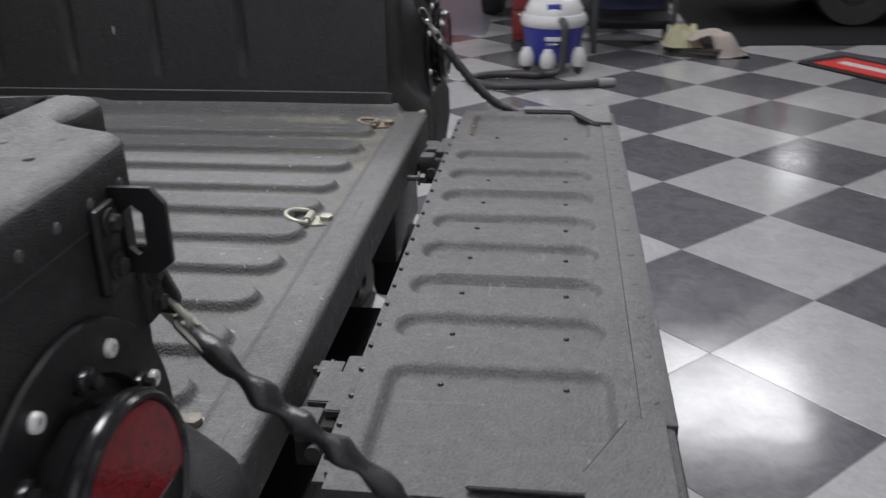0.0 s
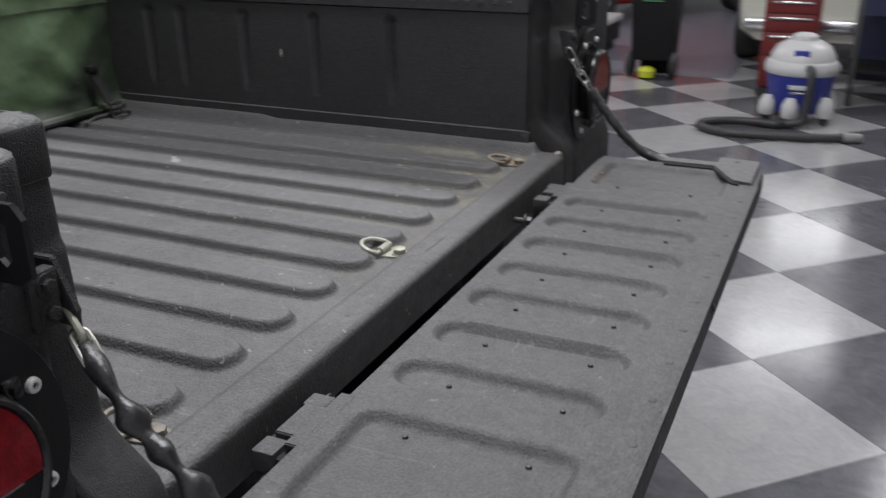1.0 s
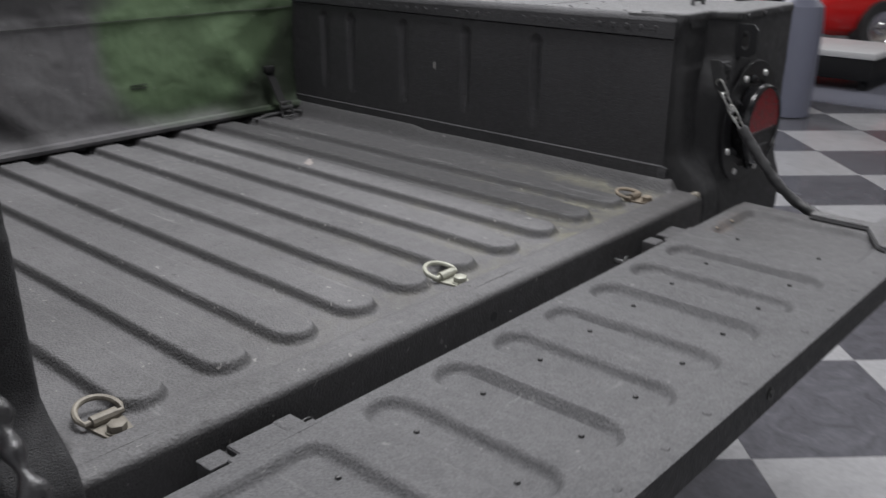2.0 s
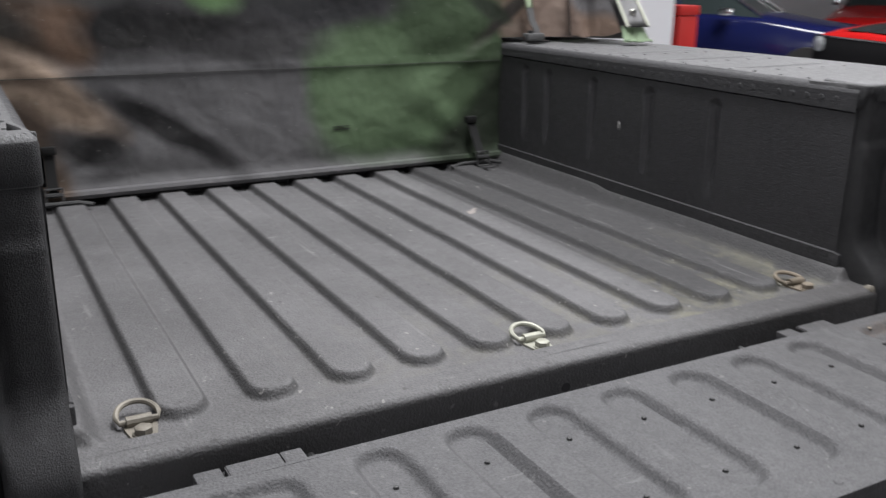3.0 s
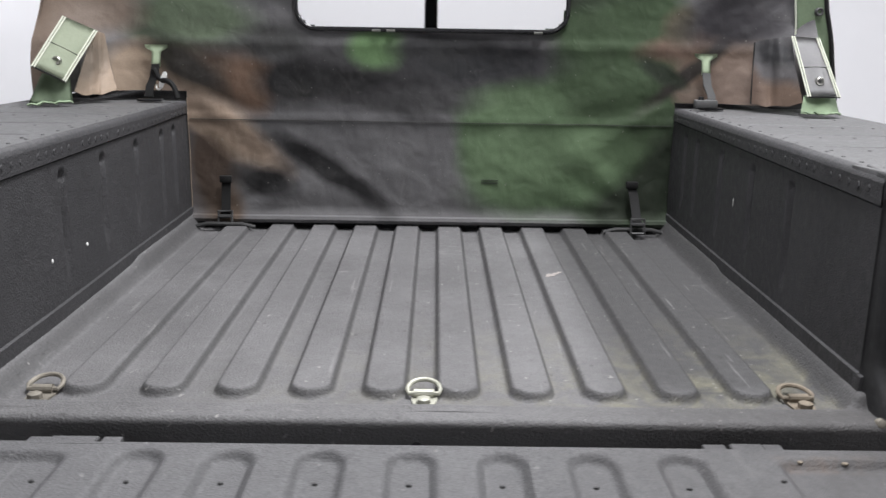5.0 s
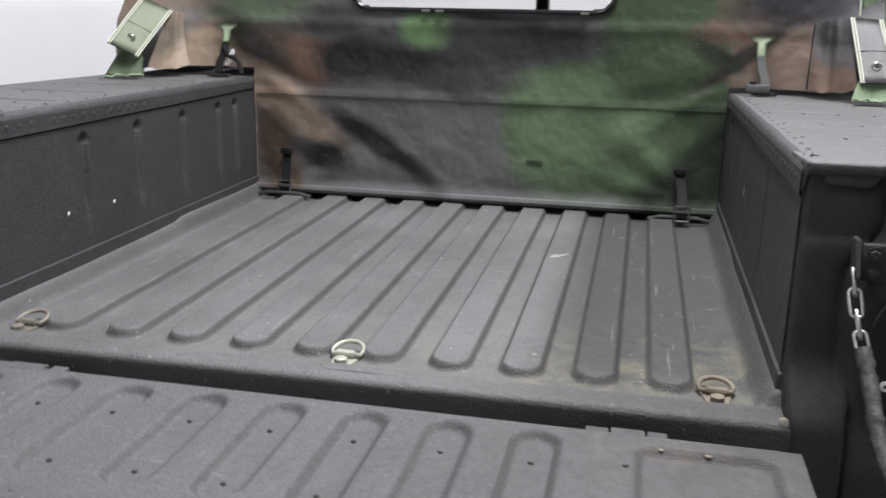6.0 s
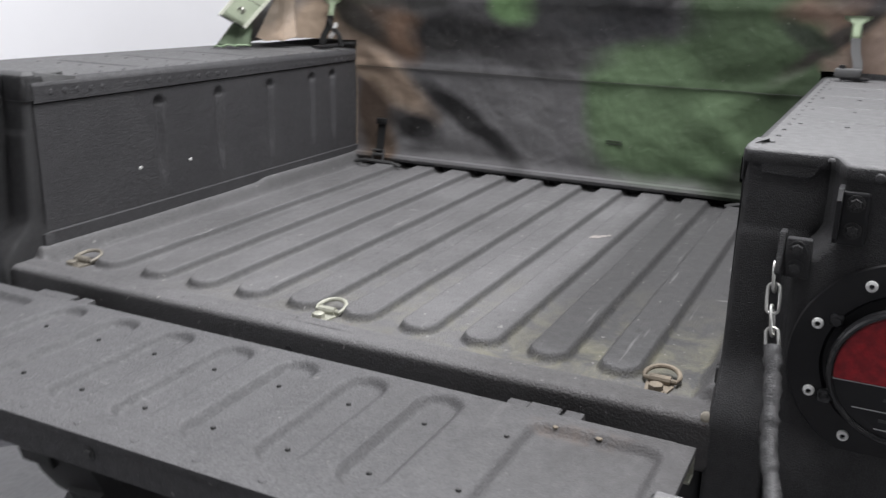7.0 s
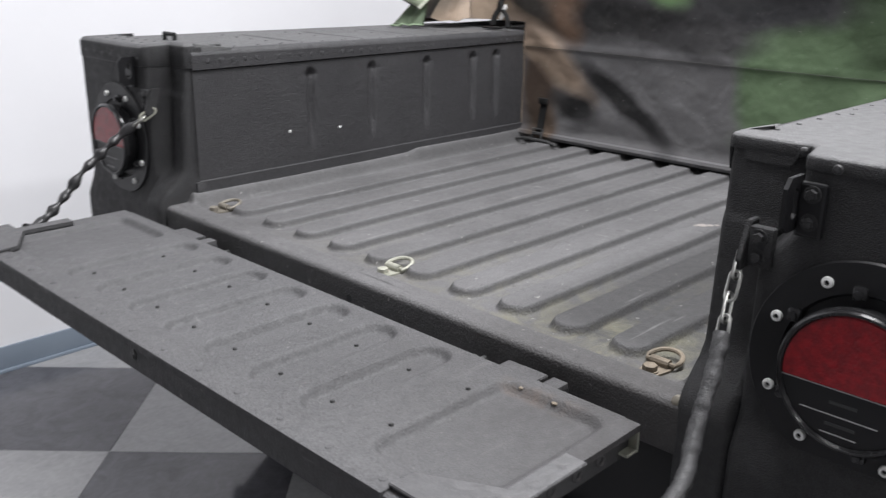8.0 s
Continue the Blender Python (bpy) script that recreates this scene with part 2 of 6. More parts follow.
GREEN, PALEGREEN, DULL = (0.070, 0.106, 0.057), (0.096, 0.142, 0.078), (0.046, 0.070, 0.037)
BROWN, RUST, SOOT, TAN = (0.07, 0.05, 0.038), (0.112, 0.072, 0.05), (0.0155, 0.015, 0.0155), (0.28, 0.215, 0.16)
SHADED_GREEN = (0.023, 0.030, 0.020)
CAMO = [
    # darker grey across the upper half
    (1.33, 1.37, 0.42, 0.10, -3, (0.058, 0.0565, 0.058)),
    # big green field, darker towards the top; shade painted into the housing corner
    (1.62, 1.20, 0.155, 0.17, 0, GREEN), (1.80, 1.22, 0.20, 0.17, 0, GREEN), (1.90, 1.41, 0.185, 0.17, 0, DULL), (1.89, 1.55, 0.18, 0.14, 0, DULL), (2.0, 1.24, 0.15, 0.22, 0, DULL),
    (1.80, 1.05, 0.27, 0.065, 0, GREEN), (1.97, 1.02, 0.15, 0.06, 0, GREEN), (1.62, 1.14, 0.15, 0.11, 0, PALEGREEN), (1.82, 1.17, 0.15, 0.08, 10, PALEGREEN), (1.60, 1.30, 0.13, 0.045, 0, PALEGREEN),
    (1.212, 1.462, 0.052, 0.058, 0, (0.1148, 0.19, 0.0878)), (1.256, 1.452, 0.052, 0.058, 0, (0.1148, 0.19, 0.0878)),
    (0.72, 1.53, 0.17, 0.075, -4, (0.09, 0.115, 0.075)), (0.64, 1.465, 0.10, 0.03, -18, (0.05, 0.062, 0.042)), (0.46, 1.55, 0.13, 0.07, 0, (0.13, 0.10, 0.08)), (0.30, 1.5, 0.12, 0.2, 0, (0.12, 0.09, 0.07)),
    # brown and tan towards the corners
    (0.575, 1.375, 0.085, 0.085, 0, TAN), (0.78, 1.375, 0.15, 0.072, -4, BROWN), (0.88, 1.36, 0.075, 0.085, 0, RUST), (0.70, 1.40, 0.11, 0.04, -30, (0.026, 0.023, 0.02)),
    (0.77, 1.13, 0.075, 0.17, 0, (0.062, 0.045, 0.035)), (0.815, 1.225, 0.18, 0.055, -36, (0.27, 0.205, 0.155)), (0.72, 1.265, 0.08, 0.045, -20, (0.25, 0.19, 0.145)), (0.80, 1.0, 0.05, 0.05, 0, (0.09, 0.066, 0.05)),
    (2.20, 1.40, 0.14, 0.11, 0, (0.16, 0.115, 0.09)), (2.10, 1.475, 0.12, 0.035, 8, (0.125, 0.085, 0.065)), (2.07, 1.53, 0.045, 0.05, 0, (0.085, 0.075, 0.05)), (2.23, 1.37, 0.06, 0.07, 0, (0.22, 0.165, 0.135)), (2.11, 1.345, 0.05, 0.03, 0, (0.17, 0.13, 0.105)),
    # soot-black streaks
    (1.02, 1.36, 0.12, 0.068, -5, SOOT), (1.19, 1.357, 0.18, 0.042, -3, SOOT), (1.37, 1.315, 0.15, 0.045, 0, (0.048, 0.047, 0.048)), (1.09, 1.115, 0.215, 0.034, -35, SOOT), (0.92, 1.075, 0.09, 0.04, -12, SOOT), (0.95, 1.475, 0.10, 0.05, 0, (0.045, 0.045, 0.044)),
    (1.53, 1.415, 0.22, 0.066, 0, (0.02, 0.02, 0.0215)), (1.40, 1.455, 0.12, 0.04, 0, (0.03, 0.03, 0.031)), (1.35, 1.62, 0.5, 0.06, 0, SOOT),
    # shade of the lower right corner and of a fold painted as dark patches
    (1.965, 1.05, 0.20, 0.055, 38, SHADED_GREEN), (2.05, 1.10, 0.065, 0.17, -12, SHADED_GREEN), (1.99, 1.02, 0.09, 0.03, 10, SHADED_GREEN), (2.12, 1.415, 0.17, 0.024, 38, (0.038, 0.033, 0.03)), (2.03, 1.40, 0.075, 0.026, -30, SHADED_GREEN), (2.27, 1.565, 0.20, 0.082, 14, (0.032, 0.030, 0.033)),
]
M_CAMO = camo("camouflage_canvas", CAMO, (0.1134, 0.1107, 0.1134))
M_TANCLOTH = camo("tan_pocket_canvas", [(0.47, 1.42, 0.07, 0.05, 50, (0.13, 0.105, 0.082)), (0.45, 1.35, 0.03, 0.03, 0, (0.15, 0.12, 0.09))], (0.29, 0.225, 0.17))
M_BROWNCLOTH = camo("dark_pocket_canvas", [(2.29, 1.345, 0.12, 0.035, -4, (0.13, 0.09, 0.068)), (2.25, 1.37, 0.03, 0.05, 20, (0.10, 0.07, 0.055)), (2.30, 1.46, 0.05, 0.035, -25, (0.03, 0.03, 0.032))], (0.082, 0.078, 0.08))
M_SKIRT = plain("green_canvas", (0.125, 0.165, 0.105), 0.8, vary=0.3, scale=40, relief=0.25)
M_FADED = plain("faded_green_canvas", (0.26, 0.34, 0.22), 0.8, vary=0.3, scale=40, relief=0.25)
M_OLIVE = plain("pale_green_canvas", (0.36, 0.40, 0.30), 0.8, vary=0.2, scale=40, relief=0.3)
M_TAB = plain("pale_green_webbing", (0.52, 0.62, 0.44), 0.8, vary=0.12, scale=40, relief=0.25)
M_GREYFLAP = plain("grey_canvas", (0.36, 0.357, 0.36), 0.8, vary=0.15, scale=40, relief=0.25)
M_PIPING = plain("pale_piping", (0.5, 0.515, 0.43), 0.8, vary=0.1)
M_GREYSEAM = plain("dark_seam_thread", (0.028, 0.03, 0.026), 0.8)
M_STRAP = plain("grey_webbing", (0.07, 0.07, 0.07), 0.7, relief=0.3, scale=80)
M_WEB = plain("black_webbing", (0.009, 0.009, 0.009), 0.7, relief=0.3, scale=80, spec=0.25)

# ---------------------------------------------------------------- mesh helpers


def root_of(ob):
    while ob.parent:
        ob = ob.parent
    return ob


def thing(name, at, label, category, group="", kind=""):
    ob = new(name)
    ob.location = at
    return tagged(ob, label, category, group, kind)


def mesh_of(name, bm, material, shift=(0, 0, 0), smooth=True, angle=0.6):
    bmesh.ops.recalc_face_normals(bm, faces=bm.faces)
    bm.transform(Matrix.Translation(-Vector(shift)))
    if smooth:
        for f in bm.faces:
            f.smooth = True
        for e in bm.edges:
            if len(e.link_faces) == 2 and e.calc_face_angle(0) > angle:
                e.smooth = False
    me = bpy.data.meshes.new(name)
    bm.to_mesh(me)
    bm.free()
    me.materials.append(material)
    return me


def part(name, bm, material, parent, label="", smooth=True, angle=0.6):
    """One mesh under a thing or part, from a bmesh in world places."""
    ob = new(name, mesh_of(name, bm, material, root_of(parent).location, smooth, angle))
    ob.parent = parent
    return tagged(ob, label)


def solo(name, bm, material, label, category, kind="", group="", at=(0, 0, 0), smooth=True):
    ob = new(name, mesh_of(name, bm, material, at, smooth))
    ob.location = at
    return tagged(ob, label, category, group, kind)


def box(x0, x1, y0, y1, z0, z1, bevel=0.0, seg=2, bm=None):
    own = bmesh.new()
    bmesh.ops.create_cube(own, size=1)
    own.transform(Matrix.Translation(((x0 + x1) / 2, (y0 + y1) / 2, (z0 + z1) / 2)) @ Matrix.Diagonal((abs(x1 - x0), abs(y1 - y0), abs(z1 - z0), 1)))
    if bevel:
        bmesh.ops.bevel(own, geom=own.edges[:], offset=bevel, segments=seg, affect="EDGES", profile=0.5)
    return merge(bm, own)


def merge(bm, own):
    if bm is None:
        return own
    me = bpy.data.meshes.new("joined")
    own.to_mesh(me)
    own.free()
    bm.from_mesh(me)
    bpy.data.meshes.remove(me)
    return bm


def lathe(profile, m=None, seg=24, bm=None):
    """Turned shape from (radius, height) pairs round its own z, then posed by m."""
    own = bmesh.new()
    rings = []
    for r, z in profile:
        if r < 1e-6:
            rings.append([own.verts.new((0, 0, z))])
        else:
            rings.append([own.verts.new((r * math.cos(2 * math.pi * k / seg), r * math.sin(2 * math.pi * k / seg), z)) for k in range(seg)])
    for a, b in zip(rings, rings[1:]):
        for k in range(seg):
            n = (k + 1) % seg
            loop = [a[k % len(a)], a[n % len(a)], b[n % len(b)], b[k % len(b)]]
            loop = list(dict.fromkeys(loop))
            if len(loop) > 2:
                own.faces.new(loop)
    if m is not None:
        own.transform(m)
    return merge(bm, own)


def tube(points, radius, seg=8, closed=False, bm=None, ends=True, flat=1.0):
    """A round bar along points; radius is one number or one for each point."""
    own = bmesh.new()
    pts = [Vector(p) for p in points]
    n = len(pts)
    radii = [radius] * n if isinstance(radius, (int, float)) else radius
    rings, side = [], None
    for k, p in enumerate(pts):
        if closed:
            way = pts[(k + 1) % n] - pts[k - 1]
        else:
            way = pts[min(k + 1, n - 1)] - pts[max(k - 1, 0)]
        way.normalize()
        if side is None:
            side = way.orthogonal().normalized()
        side = (side - way * side.dot(way)).normalized()
        up = way.cross(side)
        rings.append([own.verts.new(p + radii[k] * (math.cos(2 * math.pi * j / seg) * side + flat * math.sin(2 * math.pi * j / seg) * up)) for j in range(seg)])
    for a, b in list(zip(rings, rings[1:])) + ([(rings[-1], rings[0])] if closed else []):
        for j in range(seg):
            own.faces.new((a[j], a[(j + 1) % seg], b[(j + 1) % seg], b[j]))
    if ends and not closed:
        own.faces.new(rings[0])
        own.faces.new(rings[-1])
    return merge(bm, own)


def sheet(us, vs, at, bm=None):
    """A grid over us and vs; at(u, v) gives each place."""
    own = bmesh.new()
    rows = [[own.verts.new(at(u, v)) for v in vs] for u in us]
    for a, b in zip(rows, rows[1:]):
        for j in range(len(vs) - 1):
            own.faces.new((a[j], a[j + 1], b[j + 1], b[j]))
    return merge(bm, own)


def slab(outline, z0, z1, m=None, bevel=0.0, bm=None):
    """A plate of an outline in x and y, z0 to z1 thick, then posed by m."""
    own = bmesh.new()
    low = [own.verts.new((x, y, z0)) for x, y in outline]
    face = own.faces.new(low)
    up = bmesh.ops.extrude_face_region(own, geom=[face])
    bmesh.ops.translate(own, verts=[v for v in up["geom"] if isinstance(v, bmesh.types.BMVert)], vec=(0, 0, z1 - z0))
    if bevel:
        bmesh.ops.bevel(own, geom=own.edges[:], offset=bevel, segments=2, affect="EDGES")
    if m is not None:
        own.transform(m)
    return merge(bm, own)


def smooth_step(a, b, v):
    t = min(1.0, max(0.0, (v - a) / (b - a)))
    return t * t * (3 - 2 * t)


def spaced(a, b, step):
    n = max(1, round(abs(b - a) / step))
    return [a + (b - a) * k / n for k in range(n + 1)]


def rivet(x, y, z, axis, r=0.006, h=0.003, bm=None, seg=8):
    """A domed rivet head standing on (x, y, z) along an axis."""
    turn = Vector((0, 0, 1)).rotation_difference(Vector(axis)).to_matrix().to_4x4()
    return lathe(((r, -0.002), (r, 0), (r * 0.75, h * 0.75), (0, h)), Matrix.Translation((x, y, z)) @ turn, seg, bm)


def hexbolt(x, y, z, axis, r=0.012, h=0.009, bm=None, washer=1.5):
    turn = Matrix.Translation((x, y, z)) @ Vector((0, 0, 1)).rotation_difference(Vector(axis)).to_matrix().to_4x4()
    bm = lathe(((0, -0.001), (r * washer, -0.001), (r * washer, 0.002), (r, 0.0021)), turn, 16, bm)
    return lathe(((r, 0.0015), (r, h), (r * 0.85, h + 0.001), (0, h + 0.001)), turn, 6, bm)

# ---------------------------------------------------------------- the hall
HX0, HX1, HY0, HY1 = -13.0, 7.0, -0.75, 20.0
solo("ground", box(HX0 - 0.3, HX1 + 0.3, HY0 - 0.3, HY1 + 0.3, -0.3, -0.006), plain("floor_screed", (0.16, 0.16, 0.16), 0.7), "grey screed under vinyl floor tiles", "floor", "structure")
solo("ceiling", box(HX0 - 0.3, HX1 + 0.3, HY0 - 0.3, HY1 + 0.3, CEIL, CEIL + 0.2), M_CEIL, "plain white hall ceiling above the vehicles", "ceiling", "structure")
solo("wall_south", box(HX0 - 0.3, HX1 + 0.3, HY0 - 0.2, HY0, 0, CEIL), M_WALL, "plain white painted wall beside the truck", "wall", "structure")
solo("wall_north", box(HX0 - 0.3, HX1 + 0.3, HY1, HY1 + 0.2, 0, CEIL), M_WALL, "plain white painted wall at the hall end", "wall", "structure")
solo("wall_east", box(HX1, HX1 + 0.2, HY0, HY1, 0, CEIL), M_WALL, "plain white painted wall of the hall", "wall", "structure")
solo("wall_west", box(HX0 - 0.2, HX0, HY0, HY1, 0, CEIL), M_WALL, "plain white painted wall behind the parked cars", "wall", "structure")
solo("wall_front", box(-5.65, -5.5, HY0 + 0.002, 6.30, 0, CEIL - 0.002), M_WALL, "plain white painted partition ahead of the truck", "wall", "structure")
bm = box(HX0, HX1 - 0.01, HY0, HY0 + 0.012, 0.0, 0.1, 0.004)
box(HX0, HX1 - 0.01, HY0, HY0 + 0.024, -0.002, 0.012, 0.004, bm=bm)
solo("baseboard", bm, M_BASE, "grey blue vinyl baseboard along the white wall", "baseboard", "structure")

# unseen lamp housings on the ceiling, one round each light, fill lamps included


def lamp_fixture(x, y, sx, sy):
    t = thing("ceiling_fixture", (x, y, CEIL), "unseen white rectangular ceiling light fixture", "ceiling light", "ceiling lights")
    bm = bmesh.new()
    for a, b, c, d in ((-sx, sx, sy, sy + 0.04), (-sx, sx, -sy - 0.04, -sy), (-sx - 0.04, -sx, -sy - 0.04, sy + 0.04), (sx, sx + 0.04, -sy - 0.04, sy + 0.04)):
        box(x + a, x + b, y + c, y + d, CEIL - 0.09, CEIL - 0.001, bm=bm)
    part("frame", bm, M_CEIL, t, smooth=False)


for lx, ly, sx, sy, watts in LAMPS:
    lamp_fixture(lx, ly, sx / 2, sy / 2)

# ---------------------------------------------------------------- the truck
truck = thing("military_truck", (-1.6, YC, 0), "dark grey military pickup truck with lowered tailgate and camouflage soft top", "truck")
BED, LIP = 0.940, 0.953
RIBS = [0.8385] + [0.8455 + 0.1198 * k for k in range(1, 10)]


def rib_height(x, y):
    """Raised stadium-ended ribs that run along the bed."""
    h = 0.0
    for r in RIBS:
        dy = abs(y - r)
        if dy > 0.05:
            continue
        over = max(0.0, x + 0.428)
        d = math.hypot(dy, over)
        h = max(h, 0.016 * (1 - smooth_step(0.0280, 0.0410, d)))
    return h


def bed_place(x, y):
    z = BED + rib_height(x, y)
    z += (LIP - BED) * smooth_step(-0.372, -0.345, x)
    # the floor turns up against the sides, a little higher towards the cab
    side = smooth_step(0.650, 0.688, abs(y - YC)) * smooth_step(-0.345, -0.366, x)
    z += (0.033 + 0.008 * smooth_step(-1.07, -1.13, x)) * side
    z += 0.0015 * noise.noise(Vector((x * 6, y * 6, 1.0)))
    return (x, y, z)


xs = spaced(-1.66, -1.17, 0.06) + spaced(-1.16, -1.04, 0.01) + spaced(-1.0, -0.47, 0.06) + spaced(-0.464, -0.322, 0.004)
bm = sheet(xs, spaced(YC - 0.692, YC + 0.692, 0.003), bed_place)
lip = [(-0.322, LIP), (-0.308, LIP)] + [(-0.307 + 0.016 * math.sin(a), LIP - 0.013 + 0.013 * math.cos(a)) for a in spaced(0.2, math.pi / 2, 0.2)] + [(-0.291, 0.885), (-0.294, 0.874), (-0.300, 0.868), (-0.36, 0.866), (-0.42, 0.866)]
sheet(range(len(lip)), spaced(YC - 0.785, YC - 0.70, 0.0085) + spaced(YC - 0.70, YC + 0.70, 0.05)[1:] + spaced(YC + 0.70, YC + 0.785, 0.0085)[1:], lambda k, y: (lip[int(k)][0] - 0.022 * smooth_step(0.70, 0.785, abs(y - YC)), y, lip[int(k)][1] + 0.001 * noise.noise(Vector((y * 9, k, 3)))), bm)
box(-1.66, -0.36, YC - 0.69, YC + 0.69, 0.862, 0.93, bm=bm)
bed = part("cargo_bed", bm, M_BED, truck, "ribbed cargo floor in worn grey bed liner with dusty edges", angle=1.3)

# holes and scars on the rear sill
for hy in (0.769, 1.380, 2.02):
    part("drain_hole", lathe(((0, 0.0006), (0.008, 0.0006), (0.0095, -0.002)), pose(-0.2912 if 1 < hy < 2 else -0.2985, hy, 0.910, 0, 90, 0), 12), M_BLACK, bed)



def deck(x):
    """Height of the side decks, a little lower towards the cab."""
    return 1.317 + 0.012 * (x + 0.385)


GROOVES = (-0.735, -0.95, -1.165, -1.367, -1.477)



def wheel_housing(s):
    """The boxed side of the bed; s is the side of the truck it stands on."""
    Y = lambda u: YC + s * u

    def inner(x, z):
        d = 0.0
        for g in GROOVES:
            dx = abs(x - g)
            if dx < 0.03:
                over = max(0.0, z - 1.232)
                d = max(d, 0.011 * (1 - smooth_step(0.0, 0.018, math.hypot(dx, over))) * smooth_step(1.03, 1.10, z), 0.014 * (1 - smooth_step(0.002, 0.021, math.hypot(dx, z - 1.232))))
        # open seam under the riveted rim
        d += 0.006 if 1.2656 < z < 1.2684 else 0.0
        proud = 0.005 if z < 1.0 else 0.0
        proud += 0.004 if z > 1.268 else 0.0
        bow = 0.003 * noise.noise(Vector((x * 2.2, z * 3, s * 4))) * smooth_step(-0.42, -0.6, x)
        return (x, Y(0.690 + d - proud + bow), z)

    xs = sorted(spaced(-1.66, -0.385, 0.02) + [g + k * 0.002 for g in GROOVES for k in range(-9, 10)])
    zs = spaced(0.93, 0.9985, 0.02) + spaced(1.0005, 1.03, 0.006) + spaced(1.04, 1.22, 0.03) + spaced(1.225, 1.262, 0.0035) + [1.2654, 1.2657, 1.2683, 1.2692] + [1.302]
    bm = sheet(xs, zs, lambda x, z: inner(x, z) if z < 1.3 else (x, Y(0.686), deck(x) - 0.014))
    # rolled top edge and top plate with cross grooves
    roll = [(0.686, -0.014), (0.688, -0.007), (0.693, -0.002), (0.701, 0.0)]
    sheet(spaced(-1.66, -0.385, 0.05), range(4), lambda x, k: (x, Y(roll[k][0]), deck(x) + roll[k][1]), bm)

    def top(x, u):
        d = 0.0
        for g in GROOVES[:4]:
            dx = abs(x - g)
            over = max(0.0, 0.76 - u, u - 1.0)
            d = max(d, 0.006 * (1 - smooth_step(0.004, 0.012, math.hypot(dx, over))))
        return (x, Y(u), deck(x) - d + 0.0012 * noise.noise(Vector((x * 5, u * 5, s))))

    xt = sorted(spaced(-1.66, -0.385, 0.03) + [g + k * 0.004 for g in GROOVES[:4] for k in range(-4, 5)])
    own = sheet(xt, spaced(0.701, 1.105, 0.014), top)
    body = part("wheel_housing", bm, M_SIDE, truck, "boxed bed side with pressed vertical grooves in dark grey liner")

    part("deck_plate", own, M_TOP, body, "dusty deck plate with cross grooves, paler to show top light")
    # the closed shell behind those skins
    bm = box(-3.4, -0.42, Y(0.715), Y(1.10), 0.86, 1.275)
    part("housing_core", bm, M_BODY, truck, smooth=False)
    bm = box(-3.4, -0.36, Y(1.098), Y(1.110), 0.852, 1.298, 0.004)
    part("side_skin", bm, M_BODY, truck)

    # rear end: one pressed skin that runs from the inner wall round the set-back post to the outer panel
    def outline(z, inner=0.6925):
        low = smooth_step(1.035, 0.955, z)
        xi = -0.368 + 0.055 * (1.305 - max(z, 0.94)) + 0.004 * smooth_step(1.219, 1.203, z) + (0.068 if s < 0 else 0.055) * low
        xo = -0.308 + 0.022 * smooth_step(0.98, 0.90, z)
        v = 0.006 * (1 - low)
        back = -0.475 if inner < 0.692 else -0.386
        # above its ledge the inner post is broader
        w = 0.043 * smooth_step(1.165, 1.235, z) if s > 0 else 0.0
        return [(0.6895 if inner > 0.692 else 0.702, back), (inner, max(xi - 0.045, back + 0.001)), (inner + 0.0005, xi - 0.013), (inner + 0.003, xi - 0.005), (inner + 0.008, xi - 0.001), (inner + 0.015, xi), (0.738 + w, xi), (0.748 + w, xi - 0.3 * v), (0.756 + w, xi - v), (0.763 + w, xi - 0.6 * v + 0.1 * (xo - xi)),
                (0.769 + w, xi + 0.4 * (xo - xi)), (0.774 + w, xo - 0.010), (0.779 + w, xo - 0.003), (0.787 + w, xo), (0.85, xo), (0.90, xo), (1.0, xo), (1.098, xo), (1.106, xo - 0.002), (1.112, xo - 0.008), (1.114, xo - 0.018), (1.114, xo - 0.10)]

    def ring(z, grow):
        """The outline at a height, pushed out by grow."""
        pts = outline(min(z, 1.27), 0.6895)
        out = []
        for k, (u, x) in enumerate(pts):
            (u0, x0), (u1, x1) = pts[max(k - 1, 0)], pts[min(k + 1, len(pts) - 1)]
            du, dx = u1 - u0, x1 - x0
            n = math.hypot(du, dx) or 1.0
            out.append((u - grow * dx / n, x + grow * du / n))
        return out

    def skin(k, z):
        u, x = outline(z)[k]
        return (x + 0.0012 * noise.noise(Vector((u * 25, z * 25, s))), Y(u), z + (0.05 * smooth_step(1.0, 1.11, u) if z < 0.83 else 0.0))

    bm = sheet(range(22), spaced(0.79, 0.94, 0.03) + spaced(0.95, 1.19, 0.02) + spaced(1.194, 1.232, 0.004) + spaced(1.245, 1.287, 0.014) + [1.303], skin)
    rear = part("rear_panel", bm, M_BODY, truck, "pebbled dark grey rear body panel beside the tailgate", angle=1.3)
    # cap: the same outline a little proud, rolled over on top and closed towards the deck
    up = 1.3185 + (0.006 if s < 0 else 0.0)
    low = 1.301 if s > 0 else 1.274
    lips = [(low, -0.002), (low + 0.0005, 0.001), (low + 0.002, 0.0016), (up - 0.012, 0.0016), (up - 0.008, 0.0002), (up - 0.005, -0.0028), (up - 0.0015, -0.0075), (up, -0.014)]
    if s > 0:
        up += 0.003
        lips = lips[:3] + [(up - 0.0065, 0.0016), (up - 0.0035, 0.0004), (up - 0.0014, -0.0016), (up - 0.0003, -0.0045), (up, -0.009)]
    hump = lambda u, z: (0.009 * smooth_step(0.80, 0.755, u) if s < 0 else 0.0) * smooth_step(1.28, up, z)
    rings = [[(x, Y(u), z + hump(u, z) - (0.027 if s > 0 and k < 3 and n < 3 else 0.0)) for k, (u, x) in enumerate(ring(z, grow))] for n, (z, grow) in enumerate(lips)]
